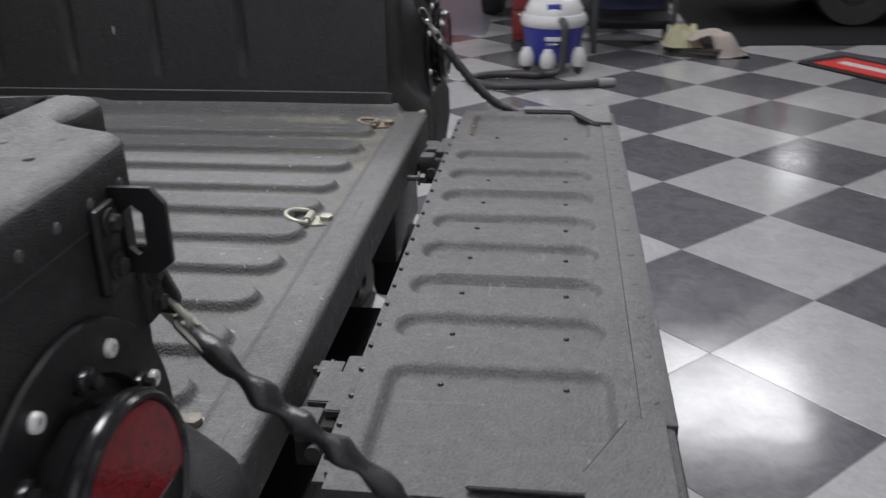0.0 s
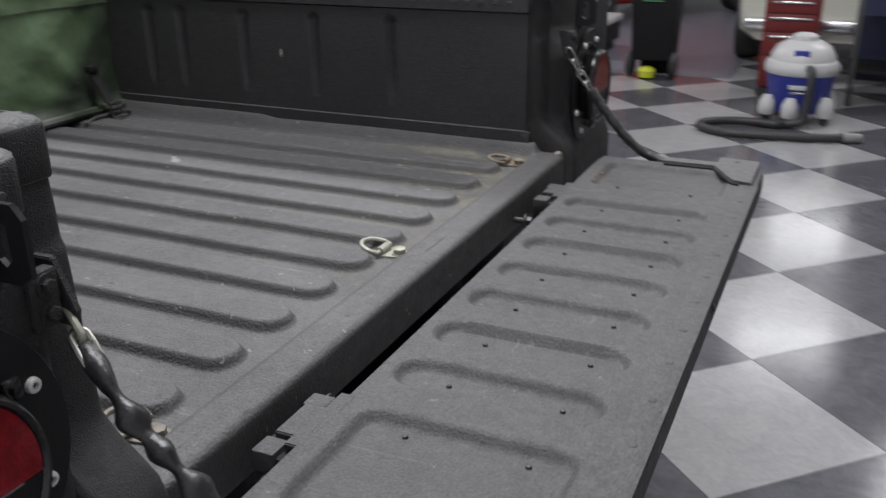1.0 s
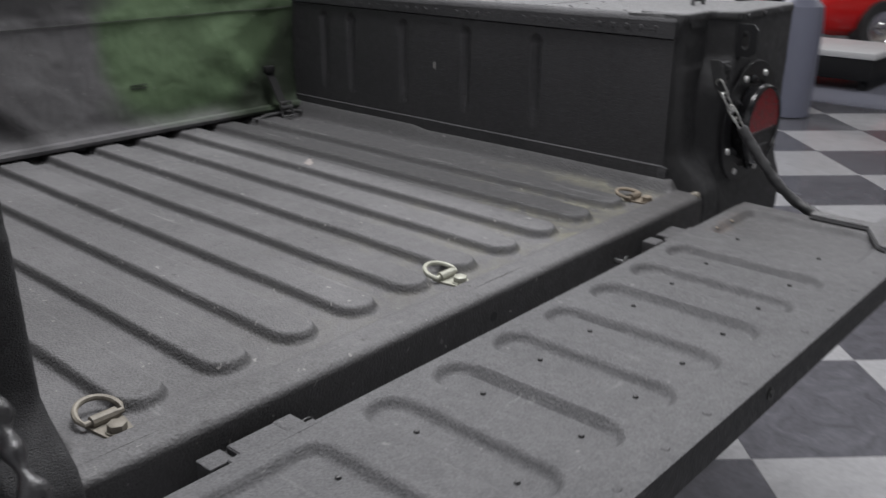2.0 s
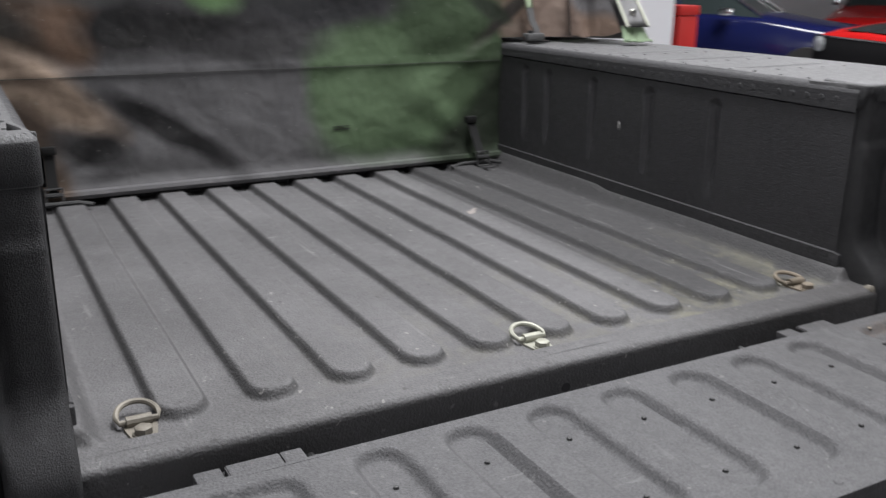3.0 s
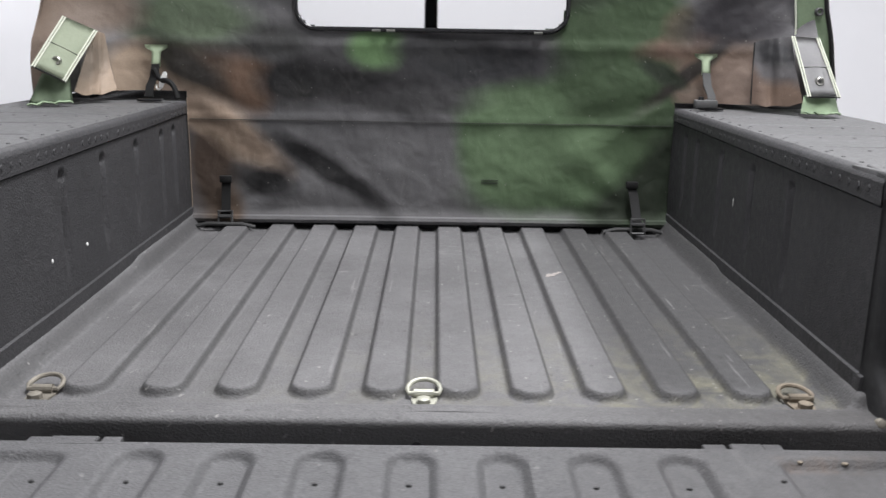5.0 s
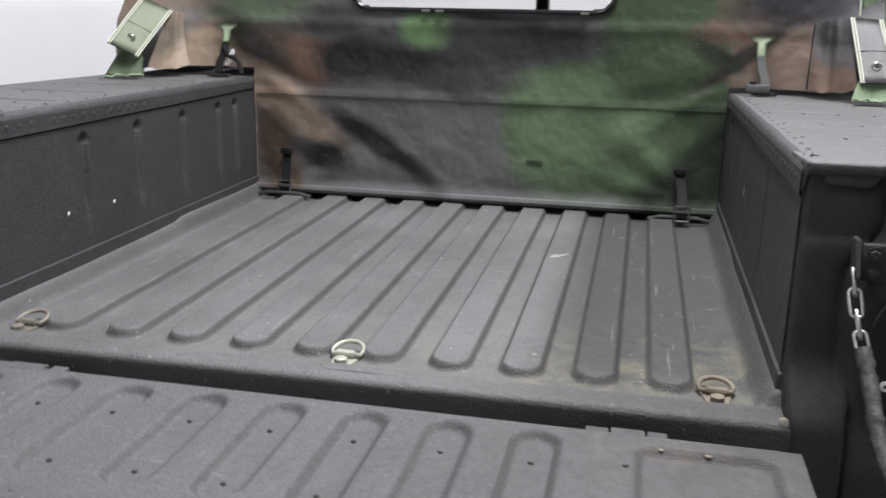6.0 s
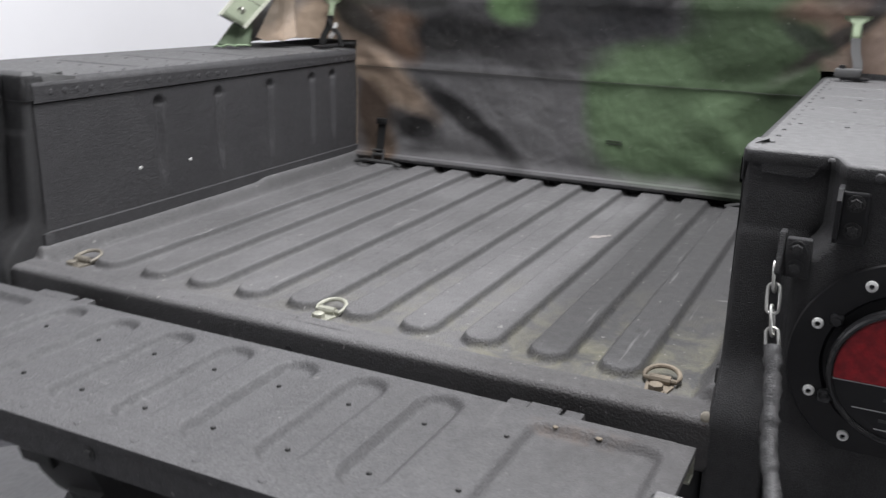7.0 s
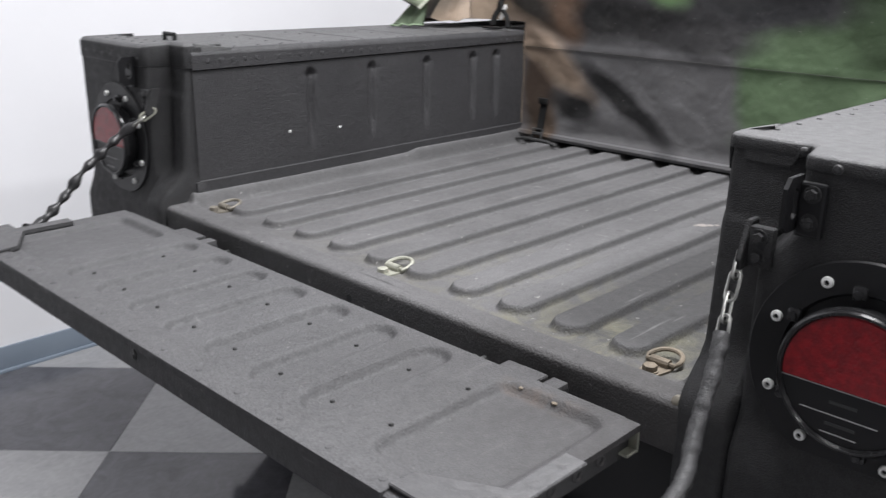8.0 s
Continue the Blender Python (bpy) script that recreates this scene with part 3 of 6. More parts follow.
    rings.append([(min(x, -0.40) if k not in (0, 21) else -0.455, y, z - 0.0002) for k, (x, y, z) in enumerate(rings[-1])])
    rings.append([(-0.455, y, deck(-0.455) - 0.003) for k, (x, y, z) in enumerate(rings[-1])])
    bm = sheet(range(len(rings)), range(22), lambda a, b: rings[a][b])
    bmesh.ops.remove_doubles(bm, verts=bm.verts[:], dist=0.0002)
    cap = part("rear_cap", bm, M_TOP, truck, "rounded deck cap with rivets", angle=1.3)
    # upright faces take the darker liner: their shade put into the colour
    cap.data.materials.append(M_BODY)
    for face in cap.data.polygons:
        face.material_index = 1 if abs(face.normal.z) < (0.35 if s < 0 else 0.6) else 0
    if s > 0:
        # lapped plate below the cap's edge
        plate = slab([(2.103, 1.289), (2.163, 1.287), (2.171, 1.293), (2.178, 1.309), (2.103, 1.309)], 0, 0.0068, Matrix(((0, 0, 1, -0.3715), (1, 0, 0, 0), (0, 1, 0, 0), (0, 0, 0, 1))), bevel=0.001)
        part("lap_plate", plate, M_BODY, rear)
    # joint between the cap and the rolled rim, sloping down to the deck
    bm = box(-0.500, -0.395, Y(0.6885), Y(0.7045), 1.285, up - 0.001 + (0.008 if s < 0 else 0.0), 0.003)
    for v in bm.verts:
        if v.co.x < -0.45 and v.co.z > 1.30:
            v.co.z = deck(v.co.x) - 0.001
    part("cap_joint", bm, M_TOP, body)
    # end of the bottom flange and of the rolled rim, closed against the post
    part("flange_end", box(-0.400, -0.374, Y(0.6845), Y(0.715), 0.930, 0.9985, 0.004), M_SIDE, body)
    if s > 0:
        bm = lathe(((0, -0.012), (0.006, -0.010), (0.009, 0.0), (0.007, 0.009), (0, 0.012)), pose(-0.305, Y(0.690), 0.950, 0, 70, 0), 12)
        part("weld_bead", bm, M_TANZINC, truck, "bare weld bead at the end of the sill")

    # rivets
    bm, tops = bmesh.new(), bmesh.new()
    for k, x in enumerate(spaced(-1.56, -0.43, 0.034)):
        if k % 6 != 4:
            rivet(x, Y(0.6865), deck(x) - 0.028, (0, -s, 0), 0.0066, 0.002, bm, 10)
        if k % 2 == 0:
            rivet(x + 0.01, Y(0.715), deck(x), (0, 0, 1), 0.0042, 0.0025, tops)
    for g in GROOVES[:4]:
        for u in (0.73, 0.80, 0.87, 0.94, 1.01):
            rivet(g + 0.06, Y(u), deck(g + 0.06), (0, 0, 1), 0.0042, 0.0025, tops)
    for u in spaced(0.80, 1.07, 0.045):
        rivet(-0.345, Y(u), 1.3185 + (0.006 if s < 0 else 0.0), (0, 0, 1), 0.0046, 0.0022, tops)
        rivet(-0.385, Y(u + 0.01), 1.3185 + (0.006 if s < 0 else 0.0), (0, 0, 1), 0.0046, 0.0022, tops)
        if s < 0:
            rivet(-0.3065, Y(u), 1.293, (1, 0, 0), 0.0046, 0.002, tops, 12)
    for u in (0.858, 0.942, 1.026):
        if s > 0:
            rivet(-0.3068, Y(u), 1.3085, (1, 0, 0), 0.0066, 0.004, bm, 12)
    part("rivets", bm, M_SIDE, body)["kind"] = "stuff"
    part("rivets", tops, M_TOP, body)["kind"] = "stuff"
    bm = bmesh.new()
    for z in (0.815, 0.84, 0.875, 0.905, 0.935):
        for u in (0.725, 0.765):
            rivet(-0.311, Y(u + 0.006 * (z * 100 % 3)), z, (1, 0, 0), 0.0065, 0.004, bm)
    for z in (0.88, 0.90):
        for u in (0.83, 0.90, 0.97, 1.06):
            rivet(-0.3075, Y(u), z, (1, 0, 0), 0.006, 0.004, bm)
    part("rivets", bm, M_BODY, rear)["kind"] = "stuff"

    # latch ear: an angle with a slotted fin
    bm = box(-0.309, -0.299, Y(0.818), Y(0.852), 1.222, 1.290, 0.004)
    own = bmesh.new()
    fin = [(-0.307, 1.230), (-0.276, 1.230), (-0.264, 1.239), (-0.264, 1.285), (-0.274, 1.297), (-0.307, 1.297)]
    hole = [(-0.296, 1.250), (-0.289, 1.244), (-0.282, 1.250), (-0.282, 1.278), (-0.289, 1.284), (-0.296, 1.278)]
    for u in (0.8155, 0.821):
        out = [own.verts.new((x, Y(u), z)) for x, z in fin]
        inn = [own.verts.new((x, Y(u), z)) for x, z in hole]
        for n in range(6):
            m = (n + 1) % 6
            own.faces.new((out[n], out[m], inn[m], inn[n]))
        if u < 0.816:
            first = (out, inn)
    for a, b in zip(first, (out, inn)):
        for n in range(6):
            own.faces.new((a[n], a[(n + 1) % 6], b[(n + 1) % 6], b[n]))
    merge(bm, own)
    ear = part("latch_ear", bm, M_BLACK, truck, "dark slotted latch bracket bolted to the rear panel", smooth=False)
    for z in (1.242, 1.276):
        part("bolt", hexbolt(-0.299, Y(0.836), z, (1, 0, 0), 0.0072, 0.006), M_BODY, ear)
    # chain anchor
    bm = box(-0.318, -0.303, Y(0.763), Y(0.794), 1.170, 1.222, 0.003)
    slab([(-0.335, 1.226), (-0.312, 1.226), (-0.292, 1.178), (-0.296, 1.163), (-0.318, 1.165)], -0.004, 0.004, Matrix.Translation((0, Y(0.757), 0)) @ pose(0, 0, 0, 90), bevel=0.0012, bm=bm)
    anchor = part("chain_anchor", bm, M_BODY, truck)
    for z in (1.184, 1.209):
        part("bolt", hexbolt(-0.303, Y(0.777), z, (1, 0, 0), 0.0072, 0.006), M_BODY, anchor)
    return body


for side in (-1, 1):
    wheel_housing(side)


def tail_light(s):
    """A round black flange with eight screws and a drum lamp, half red."""
    cy, cz, x0 = (YC + 0.921, 1.071, -0.307) if s > 0 else (YC - 0.918, 1.086, -0.307)
    turn = pose(x0, cy, cz, 0, 90, 0)
    flange = part("tail_light", lathe(((0.098, 0.0005), (0.139, 0.0005), (0.140, 0.003), (0.138, 0.006), (0.100, 0.006), (0.096, 0.0007), (0, 0.0007)), turn, 72), M_BLACK, truck, "black round tail light with half red lens")
    part("lamp_drum", lathe(((0.072, -0.01), (0.084, 0.0), (0.086, 0.020), (0.0885, 0.022), (0.0905, 0.026), (0.091, 0.030), (0.0895, 0.0335), (0.0885, 0.034), (0.0885, 0.037), (0.0865, 0.0395), (0.0835, 0.0398), (0.081, 0.035)), turn, 72), M_GLOSSBLACK, flange, "glossy black rubber lamp rim")
    # the face: red upper part, black lower part with pale bars
    r, cut = 0.081, -0.012
    arc = [(r * math.cos(a), r * math.sin(a)) for a in spaced(math.asin(cut / r), math.pi - math.asin(cut / r), 0.1)]
    low = [(r * math.cos(a), r * math.sin(a)) for a in spaced(math.pi - math.asin(cut / r), 2 * math.pi + math.asin(cut / r), 0.1)]
    face = Matrix(((0, 0, 1, x0), (1, 0, 0, cy), (0, 1, 0, cz), (0, 0, 0, 1)))
    part("red_lens", slab(arc, 0.02, 0.0365, face, bevel=0.0012), M_LENS, flange, "deep red prismatic lens", smooth=False)
    part("black_lens", slab(low, 0.02, 0.0350, face, bevel=0.0012), M_BLACK, flange, smooth=False)
    pale = plain("pale_line", (0.34, 0.34, 0.34), 0.5)
    for w, y in ((0.080, cut - 0.0006), (0.050, -0.046), (0.022, -0.070)):
        part("lens_bar", box(x0 + 0.034, x0 + 0.0358, cy - w - 0.004, cy + w * 0.75, cz + y - 0.0005, cz + y + 0.0005), pale, flange, smooth=False)
    # moulded lines of lettering too faint to read
    faint = plain("moulded_letters", (0.03, 0.03, 0.031), 0.5)
    for w, y in ((0.020, -0.030), (0.022, -0.058)):
        part("moulded_bar", box(x0 + 0.034, x0 + 0.0355, cy - w, cy + w * 0.6, cz + y - 0.002, cz + y + 0.002), faint, flange, smooth=False)
    for deg in (23, 63, 113, 157, 203, 247, 300, 336):
        a = radians(deg)
        y, z = cy - s * 0.117 * math.cos(a), cz + 0.117 * math.sin(a)
        bm = lathe(((0, 0.0), (0.0074, 0.0), (0.0074, 0.0022), (0.0066, 0.0042), (0.0050, 0.0050), (0.0034, 0.0050), (0.0032, 0.0008), (0, 0.0008)), pose(x0 + 0.006, y, z, 0, 90, 0), 18)
        screw = part("screw", bm, M_ZINC, flange, "bright zinc socket screw")
        part("socket", lathe(((0, 0.0014), (0.0032, 0.0014), (0.0032, 0.0010)), pose(x0 + 0.006, y, z, 0, 90, 0), 6), M_BLACK, screw)
    for deg in (82, 32, 135, 190, 262, 330):
        a = radians(deg)
        y, z = cy - s * 0.1015 * math.cos(a), cz + 0.1015 * math.sin(a)
        bm = box(x0, x0 + 0.012, y - 0.009, y + 0.009, z - 0.009, z + 0.009, 0.004)
        lathe(((0.0055, 0), (0.0055, 0.006), (0, 0.007)), pose(x0 + 0.012, y, z, 0, 90, 0), 8, bm)
        part("lamp_clip", bm, M_GLOSSBLACK, flange)


for side in (-1, 1):
    tail_light(side)

# ---- tailgate
GX0, GX1, GY0, GY1, GZ = -0.202, 0.151, 0.668, 2.090, 0.957
ROWS = [1.3755 + 0.1215 * k for k in range(-3, 4)]


def gate_drop(x, y):
    d = 0.0
    for r in ROWS:
        dy = abs(y - r)
        if dy < 0.06:
            over = max(0.0, x - 0.052, -0.150 - x)
            d = max(d, 0.0125 * (1 - smooth_step(0.022, 0.038, math.hypot(dy, over))))
    for a, b in ((0.718, 0.912), (1.873, 2.052)):
        ex = max(-0.150 - x, x - 0.067, 0.0)
        ey = max(a + 0.022 - y, y - b + 0.022, 0.0)
        edge = math.hypot(ex, ey)
        fade = smooth_step(GY0, GY0 + 0.05, y) * smooth_step(GY1, GY1 - 0.05, y)
        d = max(d, 0.0125 * fade * (1 - smooth_step(0.010, 0.028, edge)))
    return d


def gate_place(x, y):
    z = GZ - gate_drop(x, y) + 0.0012 * noise.noise(Vector((x * 7, y * 5, 9)))
    return (x, y, z)


bm = sheet(spaced(GX0 + 0.004, GX1 - 0.008, 0.0042), spaced(GY0 + 0.004, GY1 - 0.004, 0.0046), gate_place)
edge = [(GX1 - 0.008, GZ), (GX1 - 0.003, GZ - 0.002), (GX1, GZ - 0.008), (GX1, GZ - 0.046), (GX1 - 0.008, GZ - 0.05), (GX1 - 0.03, GZ - 0.05)]
sheet(range(len(edge)), spaced(GY0 + 0.004, GY1 - 0.004, 0.05), lambda k, y: (edge[k][0], y, edge[k][1] + 0.0012 * noise.noise(Vector((edge[k][0] * 7, y * 5, 9)))), bm)
box(GX0, GX0 + 0.006, GY0 + 0.03, GY1 - 0.03, GZ - 0.05, GZ - 0.0005, bm=bm)
box(GX0 + 0.004, GX1 - 0.005, GY0 + 0.02, GY1 - 0.02, GZ - 0.05, GZ - 0.046, bm=bm)
for y in (GY0 + 0.004, GY1 - 0.004):
    sheet(spaced(GX0 + 0.004, GX1 - 0.008, 0.0042), (0, 1), lambda x, k: (x, y, gate_place(x, y)[2] - 0.010 * k), bm)
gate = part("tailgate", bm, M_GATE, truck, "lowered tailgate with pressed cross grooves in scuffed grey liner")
# end channels, open at the end with three lightening holes
for y0, y1, ys in ((GY0 + 0.018, GY0 + 0.022, GY0 + 0.0178), (GY1 - 0.022, GY1 - 0.018, GY1 - 0.0178)):
    part("end_channel", box(GX0 + 0.008, GX1 - 0.006, y0, y1, GZ - 0.046, GZ - 0.014), M_DARKSTEEL, gate, smooth=False)
    for x in (-0.13, -0.08, -0.03, 0.06):
        part("grommet", lathe(((0.004, 0.001), (0.007, 0.003), (0.010, 0.001)), pose(x, ys, GZ - 0.03, 90 if y0 < 1 else -90), 12), M_GATE, gate)
for r in [0.8895] + ROWS + [1.8615]:
    for x in (-0.11, 0.036):
        part("rivet", rivet(x, r - 0.002, gate_place(x, r - 0.002)[2], (0, 0, 1), 0.0040, 0.004), M_DARKSTEEL, gate)
# bare zinc corner of the open end
part("corner_angle", box(GX0 + 0.004, GX0 + 0.030, GY1 - 0.020, GY1 - 0.0045, GZ - 0.040, GZ - 0.036, 0.001, bm=box(GX0 + 0.004, GX0 + 0.008, GY1 - 0.020, GY1 - 0.0045, GZ - 0.040, GZ - 0.004)), M_BRASS, gate, "bare zinc corner angle", smooth=False)
# hinge strip with bolts along the inner edge, riveted cap along the outer edge
part("hinge_strip", box(GX0 - 0.014, GX0 + 0.004, 0.70, 2.06, GZ - 0.020, GZ - 0.014, 0.001), M_GATE, gate)
for y in spaced(0.74, 2.02, 0.0585):
    part("strip_bolt", rivet(GX0 - 0.006, y, GZ - 0.014, (0, 0, 1), 0.006, 0.0055), M_DARKSTEEL, gate)
part("edge_cap", box(0.1145, GX1 + 0.001, 0.806, 1.968, GZ - 0.010, GZ + 0.0035, 0.001), M_GATE, gate)
for y in spaced(0.85, 1.95, 0.1):
    part("cap_rivet", rivet(0.131, y, GZ + 0.0033, (0, 0, 1), 0.0062, 0.0018), M_GATE, gate)
for y in (1.389,):
    part("edge_bolt", hexbolt(GX1, y, GZ - 0.02, (1, 0, 0), 0.006, 0.004), M_DARKSTEEL, gate)
# hinges
def hinge(y0, y1, bolt):
    bm = box(-0.272, -0.222, y0 + 0.004, y1 - 0.002, 0.868, 0.924, 0.004)
    body = part("hinge", bm, M_BODY, gate, "heavy black tailgate hinge")
    # two knuckles on the sill side and the stepped leaf of the gate between them
    part("hinge_knuckle", box(-0.270, -0.240, y0, y0 + 0.034, 0.903, 0.931, 0.003), M_GATE, body)
    part("hinge_knuckle", box(-0.270, -0.238, y1 - 0.032, y1 - 0.003, 0.903, 0.932, 0.003), M_GATE, body)
    edge = [(-0.262, y0 + 0.037), (-0.262, y1 - 0.035), (-0.235, y1 - 0.035), (-0.235, y1 + 0.004), (GX0 + 0.002, y1 + 0.004), (GX0 + 0.002, y0 + 0.020), (-0.238, y0 + 0.020), (-0.238, y0 + 0.037)]
    part("hinge_leaf", slab(edge, 0.925, 0.936, bevel=0.0015), M_GATE, body, "scuffed grey hinge leaf", smooth=False)
    part("hinge_pin", lathe(((0, -0.012), (0.010, -0.012), (0.010, y1 - y0 + 0.012), (0, y1 - y0 + 0.012)), pose(-0.245, y1, 0.897, 90), 14), M_DARKSTEEL, body)
    part("hinge_bolt", hexbolt(-0.262, bolt, 0.905, (1, 0, 0), 0.010, 0.012), M_DARKSTEEL, gate)
    part("bolt_shank", tube([(-0.286, bolt, 0.905), (-0.25, bolt, 0.905)], 0.006, 8), M_DARKSTEEL, gate)


hinge(0.815, 0.955, 0.97)
hinge(1.80, 1.92, 1.735)
# chain brackets on the gate corners: a bent bar along the end and a plate at the outer corner
for s in (-1, 1):
    Yb = lambda u: YC + s * u
    bm = slab([(-0.060, Yb(0.679)), (0.050, Yb(0.679)), (0.100, Yb(0.583)), (0.138, Yb(0.577)), (0.138, Yb(0.746)), (0.052, Yb(0.754)), (0.052, Yb(0.711)), (-0.060, Yb(0.711))], GZ + 0.0045, GZ + 0.0095, bevel=0.0012)
    box(0.132, 0.1375, Yb(0.705), Yb(0.745), GZ - 0.03, GZ + 0.005, bm=bm)
    box(-0.056, 0.134, Yb(0.684), Yb(0.700), GZ - 0.001, GZ + 0.0045, bm=bm)
    bracket = part("chain_bracket", bm, M_PLATE if s > 0 else M_GATE, gate, "bent steel chain bracket plate on the tailgate corner", smooth=False)
    # turned-down dark flange along the plate's inner edge
    bm = tube([(-0.058, Yb(0.6775), GZ + 0.003), (0.050, Yb(0.6775), GZ + 0.003), (0.099, Yb(0.5825), GZ + 0.003), (0.118, Yb(0.577), GZ + 0.003)], 0.0033, 6)
    part("bent_flange", bm, M_BODY, bracket, "dark turned-down edge")
    part("hole", lathe(((0, 0.0004), (0.006, 0.0004), (0.007, 0)), pose(0.092, Yb(0.725), GZ + 0.0095), 12), M_BLACK, bracket)

# ---- tie-down rings in the bed


def tie_down(y, lean, material):
    plate = part("tie_down", slab([(-0.392, y - 0.020), (-0.352, y - 0.014), (-0.348, y), (-0.352, y + 0.014), (-0.392, y + 0.022), (-0.412, y + 0.020), (-0.412, y - 0.020)], BED + 0.0005, BED + 0.004), material, truck, "pale zinc tie-down ring bolted to the bed floor", smooth=False)
    part("bolt", hexbolt(-0.370, y, BED + 0.004, (0, 0, 1), 0.0115, 0.010, washer=1.2), material, plate)
    part("clip", tube([(-0.400, y - 0.016, BED + 0.009), (-0.400, y + 0.016, BED + 0.009)], 0.0075, 10), material, plate)
    pts = [(-0.400, y - 0.024), (-0.400, y + 0.024)] + [(-0.404 - 0.036 * math.sin(a) ** 0.8, y + 0.027 * math.cos(a)) for a in spaced(0.12, math.pi - 0.12, 0.2)]
    ring = [(px, py, BED + 0.009 + (-0.400 - px) * lean) for px, py in pts]
    part("ring", tube(ring, 0.0040, 8, closed=True), material, plate)


tie_down(0.780, 0.22, M_TANZINC)
tie_down(1.389, 0.2, M_BRASS)
tie_down(1.992, 0.15, M_RUST)

# ---- chains


def chain(points, sleeve_from, lumps, label, radius, cover):
    """Bare links first, then a shrunk rubber sleeve over the links."""
    pts = [Vector(p) for p in points]
    runs = [0.0]
    for a, b in zip(pts, pts[1:]):
        runs.append(runs[-1] + (b - a).length)

    def at(s):
        for k in range(len(pts) - 1):
            if s <= runs[k + 1] or k == len(pts) - 2:
                f = (s - runs[k]) / (runs[k + 1] - runs[k])
                return pts[k].lerp(pts[k + 1], f), (pts[k + 1] - pts[k]).normalized()

    ss = spaced(sleeve_from, runs[-1] - 0.005, 0.0045)
    bm, rings = bmesh.new(), []
    for s in ss:
        p, way = at(s)
        one = way.cross(Vector((0.2, 1, 0.3))).normalized()
        two = way.cross(one)
        s1 = s + 0.004 * math.sin(s * 41)
        swell = math.sin(s1 * math.pi / 0.044) ** 2
        flat = math.cos(s1 * math.pi / 0.044 + 0.6)
        r = radius * (1 - 0.9 * lumps + 2.6 * lumps * swell + 0.12 * noise.noise(Vector((s * 55, 1, 2))))
        ring = []
        for j in range(14):
            a = 2 * math.pi * j / 14
            w = r * (1 + (0.10 if lumps > 0.1 else 0.3) * noise.noise(Vector((s * 110, j * 0.9, 4))))
            ring.append(bm.verts.new(p + w * ((1 + 0.9 * lumps * flat) * math.cos(a) * one + (1 - 0.9 * lumps * flat) * math.sin(a) * two)))
        rings.append(ring)
    for a, b in zip(rings, rings[1:]):
        for j in range(14):
            bm.faces.new((a[j], a[(j + 1) % 14], b[(j + 1) % 14], b[j]))
    bm.faces.new(rings[0]), bm.faces.new(rings[-1])
    sleeve = part("chain", bm, cover, truck, label, angle=1.3)
    s, turn = -0.006, 0
    while s < sleeve_from + 0.01:
        p, way = at(max(0.0, s + 0.016))
        side = way.cross(Vector((0, 1, 0.3))).normalized()
        if turn % 2:
            side = way.cross(side).normalized()
        loop = []
        for k in range(16):
            a = 2 * math.pi * k / 16
            loop.append(p + way * (0.013 * (1 if math.cos(a) > 0 else -1) * (abs(math.cos(a)) > 0.01) + 0.007 * math.cos(a)) + side * 0.008 * math.sin(a))
        part("link", tube(loop, 0.0022 if cover is M_DUSTYSLEEVE else 0.0034, 8, closed=True), (M_STEEL if turn % 3 else M_BRASS) if cover is M_SLEEVE else M_BRIGHTLINK, sleeve, "bright zinc chain link")
        s += 0.029
        turn += 1
    return sleeve


M_SLEEVE = plain("shrunk_rubber_sleeve", (0.02, 0.0195, 0.0205), 0.34, vary=0.6, relief=0.4, scale=60)
M_DUSTYSLEEVE = plain("dusty_rubber_sleeve", (0.046, 0.046, 0.047), 0.4, vary=0.45, relief=0.8, scale=90)
V = Vector


def through_points(points, n=6):
    """A smooth line through points."""
    p = [V(q) for q in points]
    p = [p[0] * 2 - p[1]] + p + [p[-1] * 2 - p[-2]]
    out = []
    for k in range(1, len(p) - 2):
        for j in range(n):
            t = j / n
            out.append(0.5 * (2 * p[k] + (p[k + 1] - p[k - 1]) * t + (2 * p[k - 1] - 5 * p[k] + 4 * p[k + 1] - p[k + 2]) * t * t + (3 * p[k] - p[k - 1] - 3 * p[k + 1] + p[k + 2]) * t ** 3))
    return out + [p[-2]]


chain(through_points([(-0.308, 0.632, 1.172), (-0.235, 0.606, 1.118), (-0.19, 0.600, 1.083), (-0.14, 0.598, 1.045), (-0.095, 0.602, 1.0), (-0.03, 0.622, 0.957), (0.025, 0.650, 0.952)]), 0.035, 0.25, "taut tailgate chain in lumpy black rubber sleeve", 0.0085, M_SLEEVE)
chain(through_points([(-0.306, 2.143, 1.178), (-0.272, 2.150, 1.12), (-0.230, 2.163, 1.058), (-0.178, 2.173, 0.992), (-0.14, 2.186, 0.955), (-0.105, 2.190, 0.937), (-0.07, 2.184, 0.928), (-0.03, 2.140, 0.938)]), 0.100, 0.02, "slack tailgate chain in black rubber sleeve", 0.0105, M_DUSTYSLEEVE)

# ---- camouflage rear curtain and soft top
CX = -1.612
WY0, WY1, WZ0, WZ1, WR = 1.018, 1.757, 1.510, 1.86, 0.055


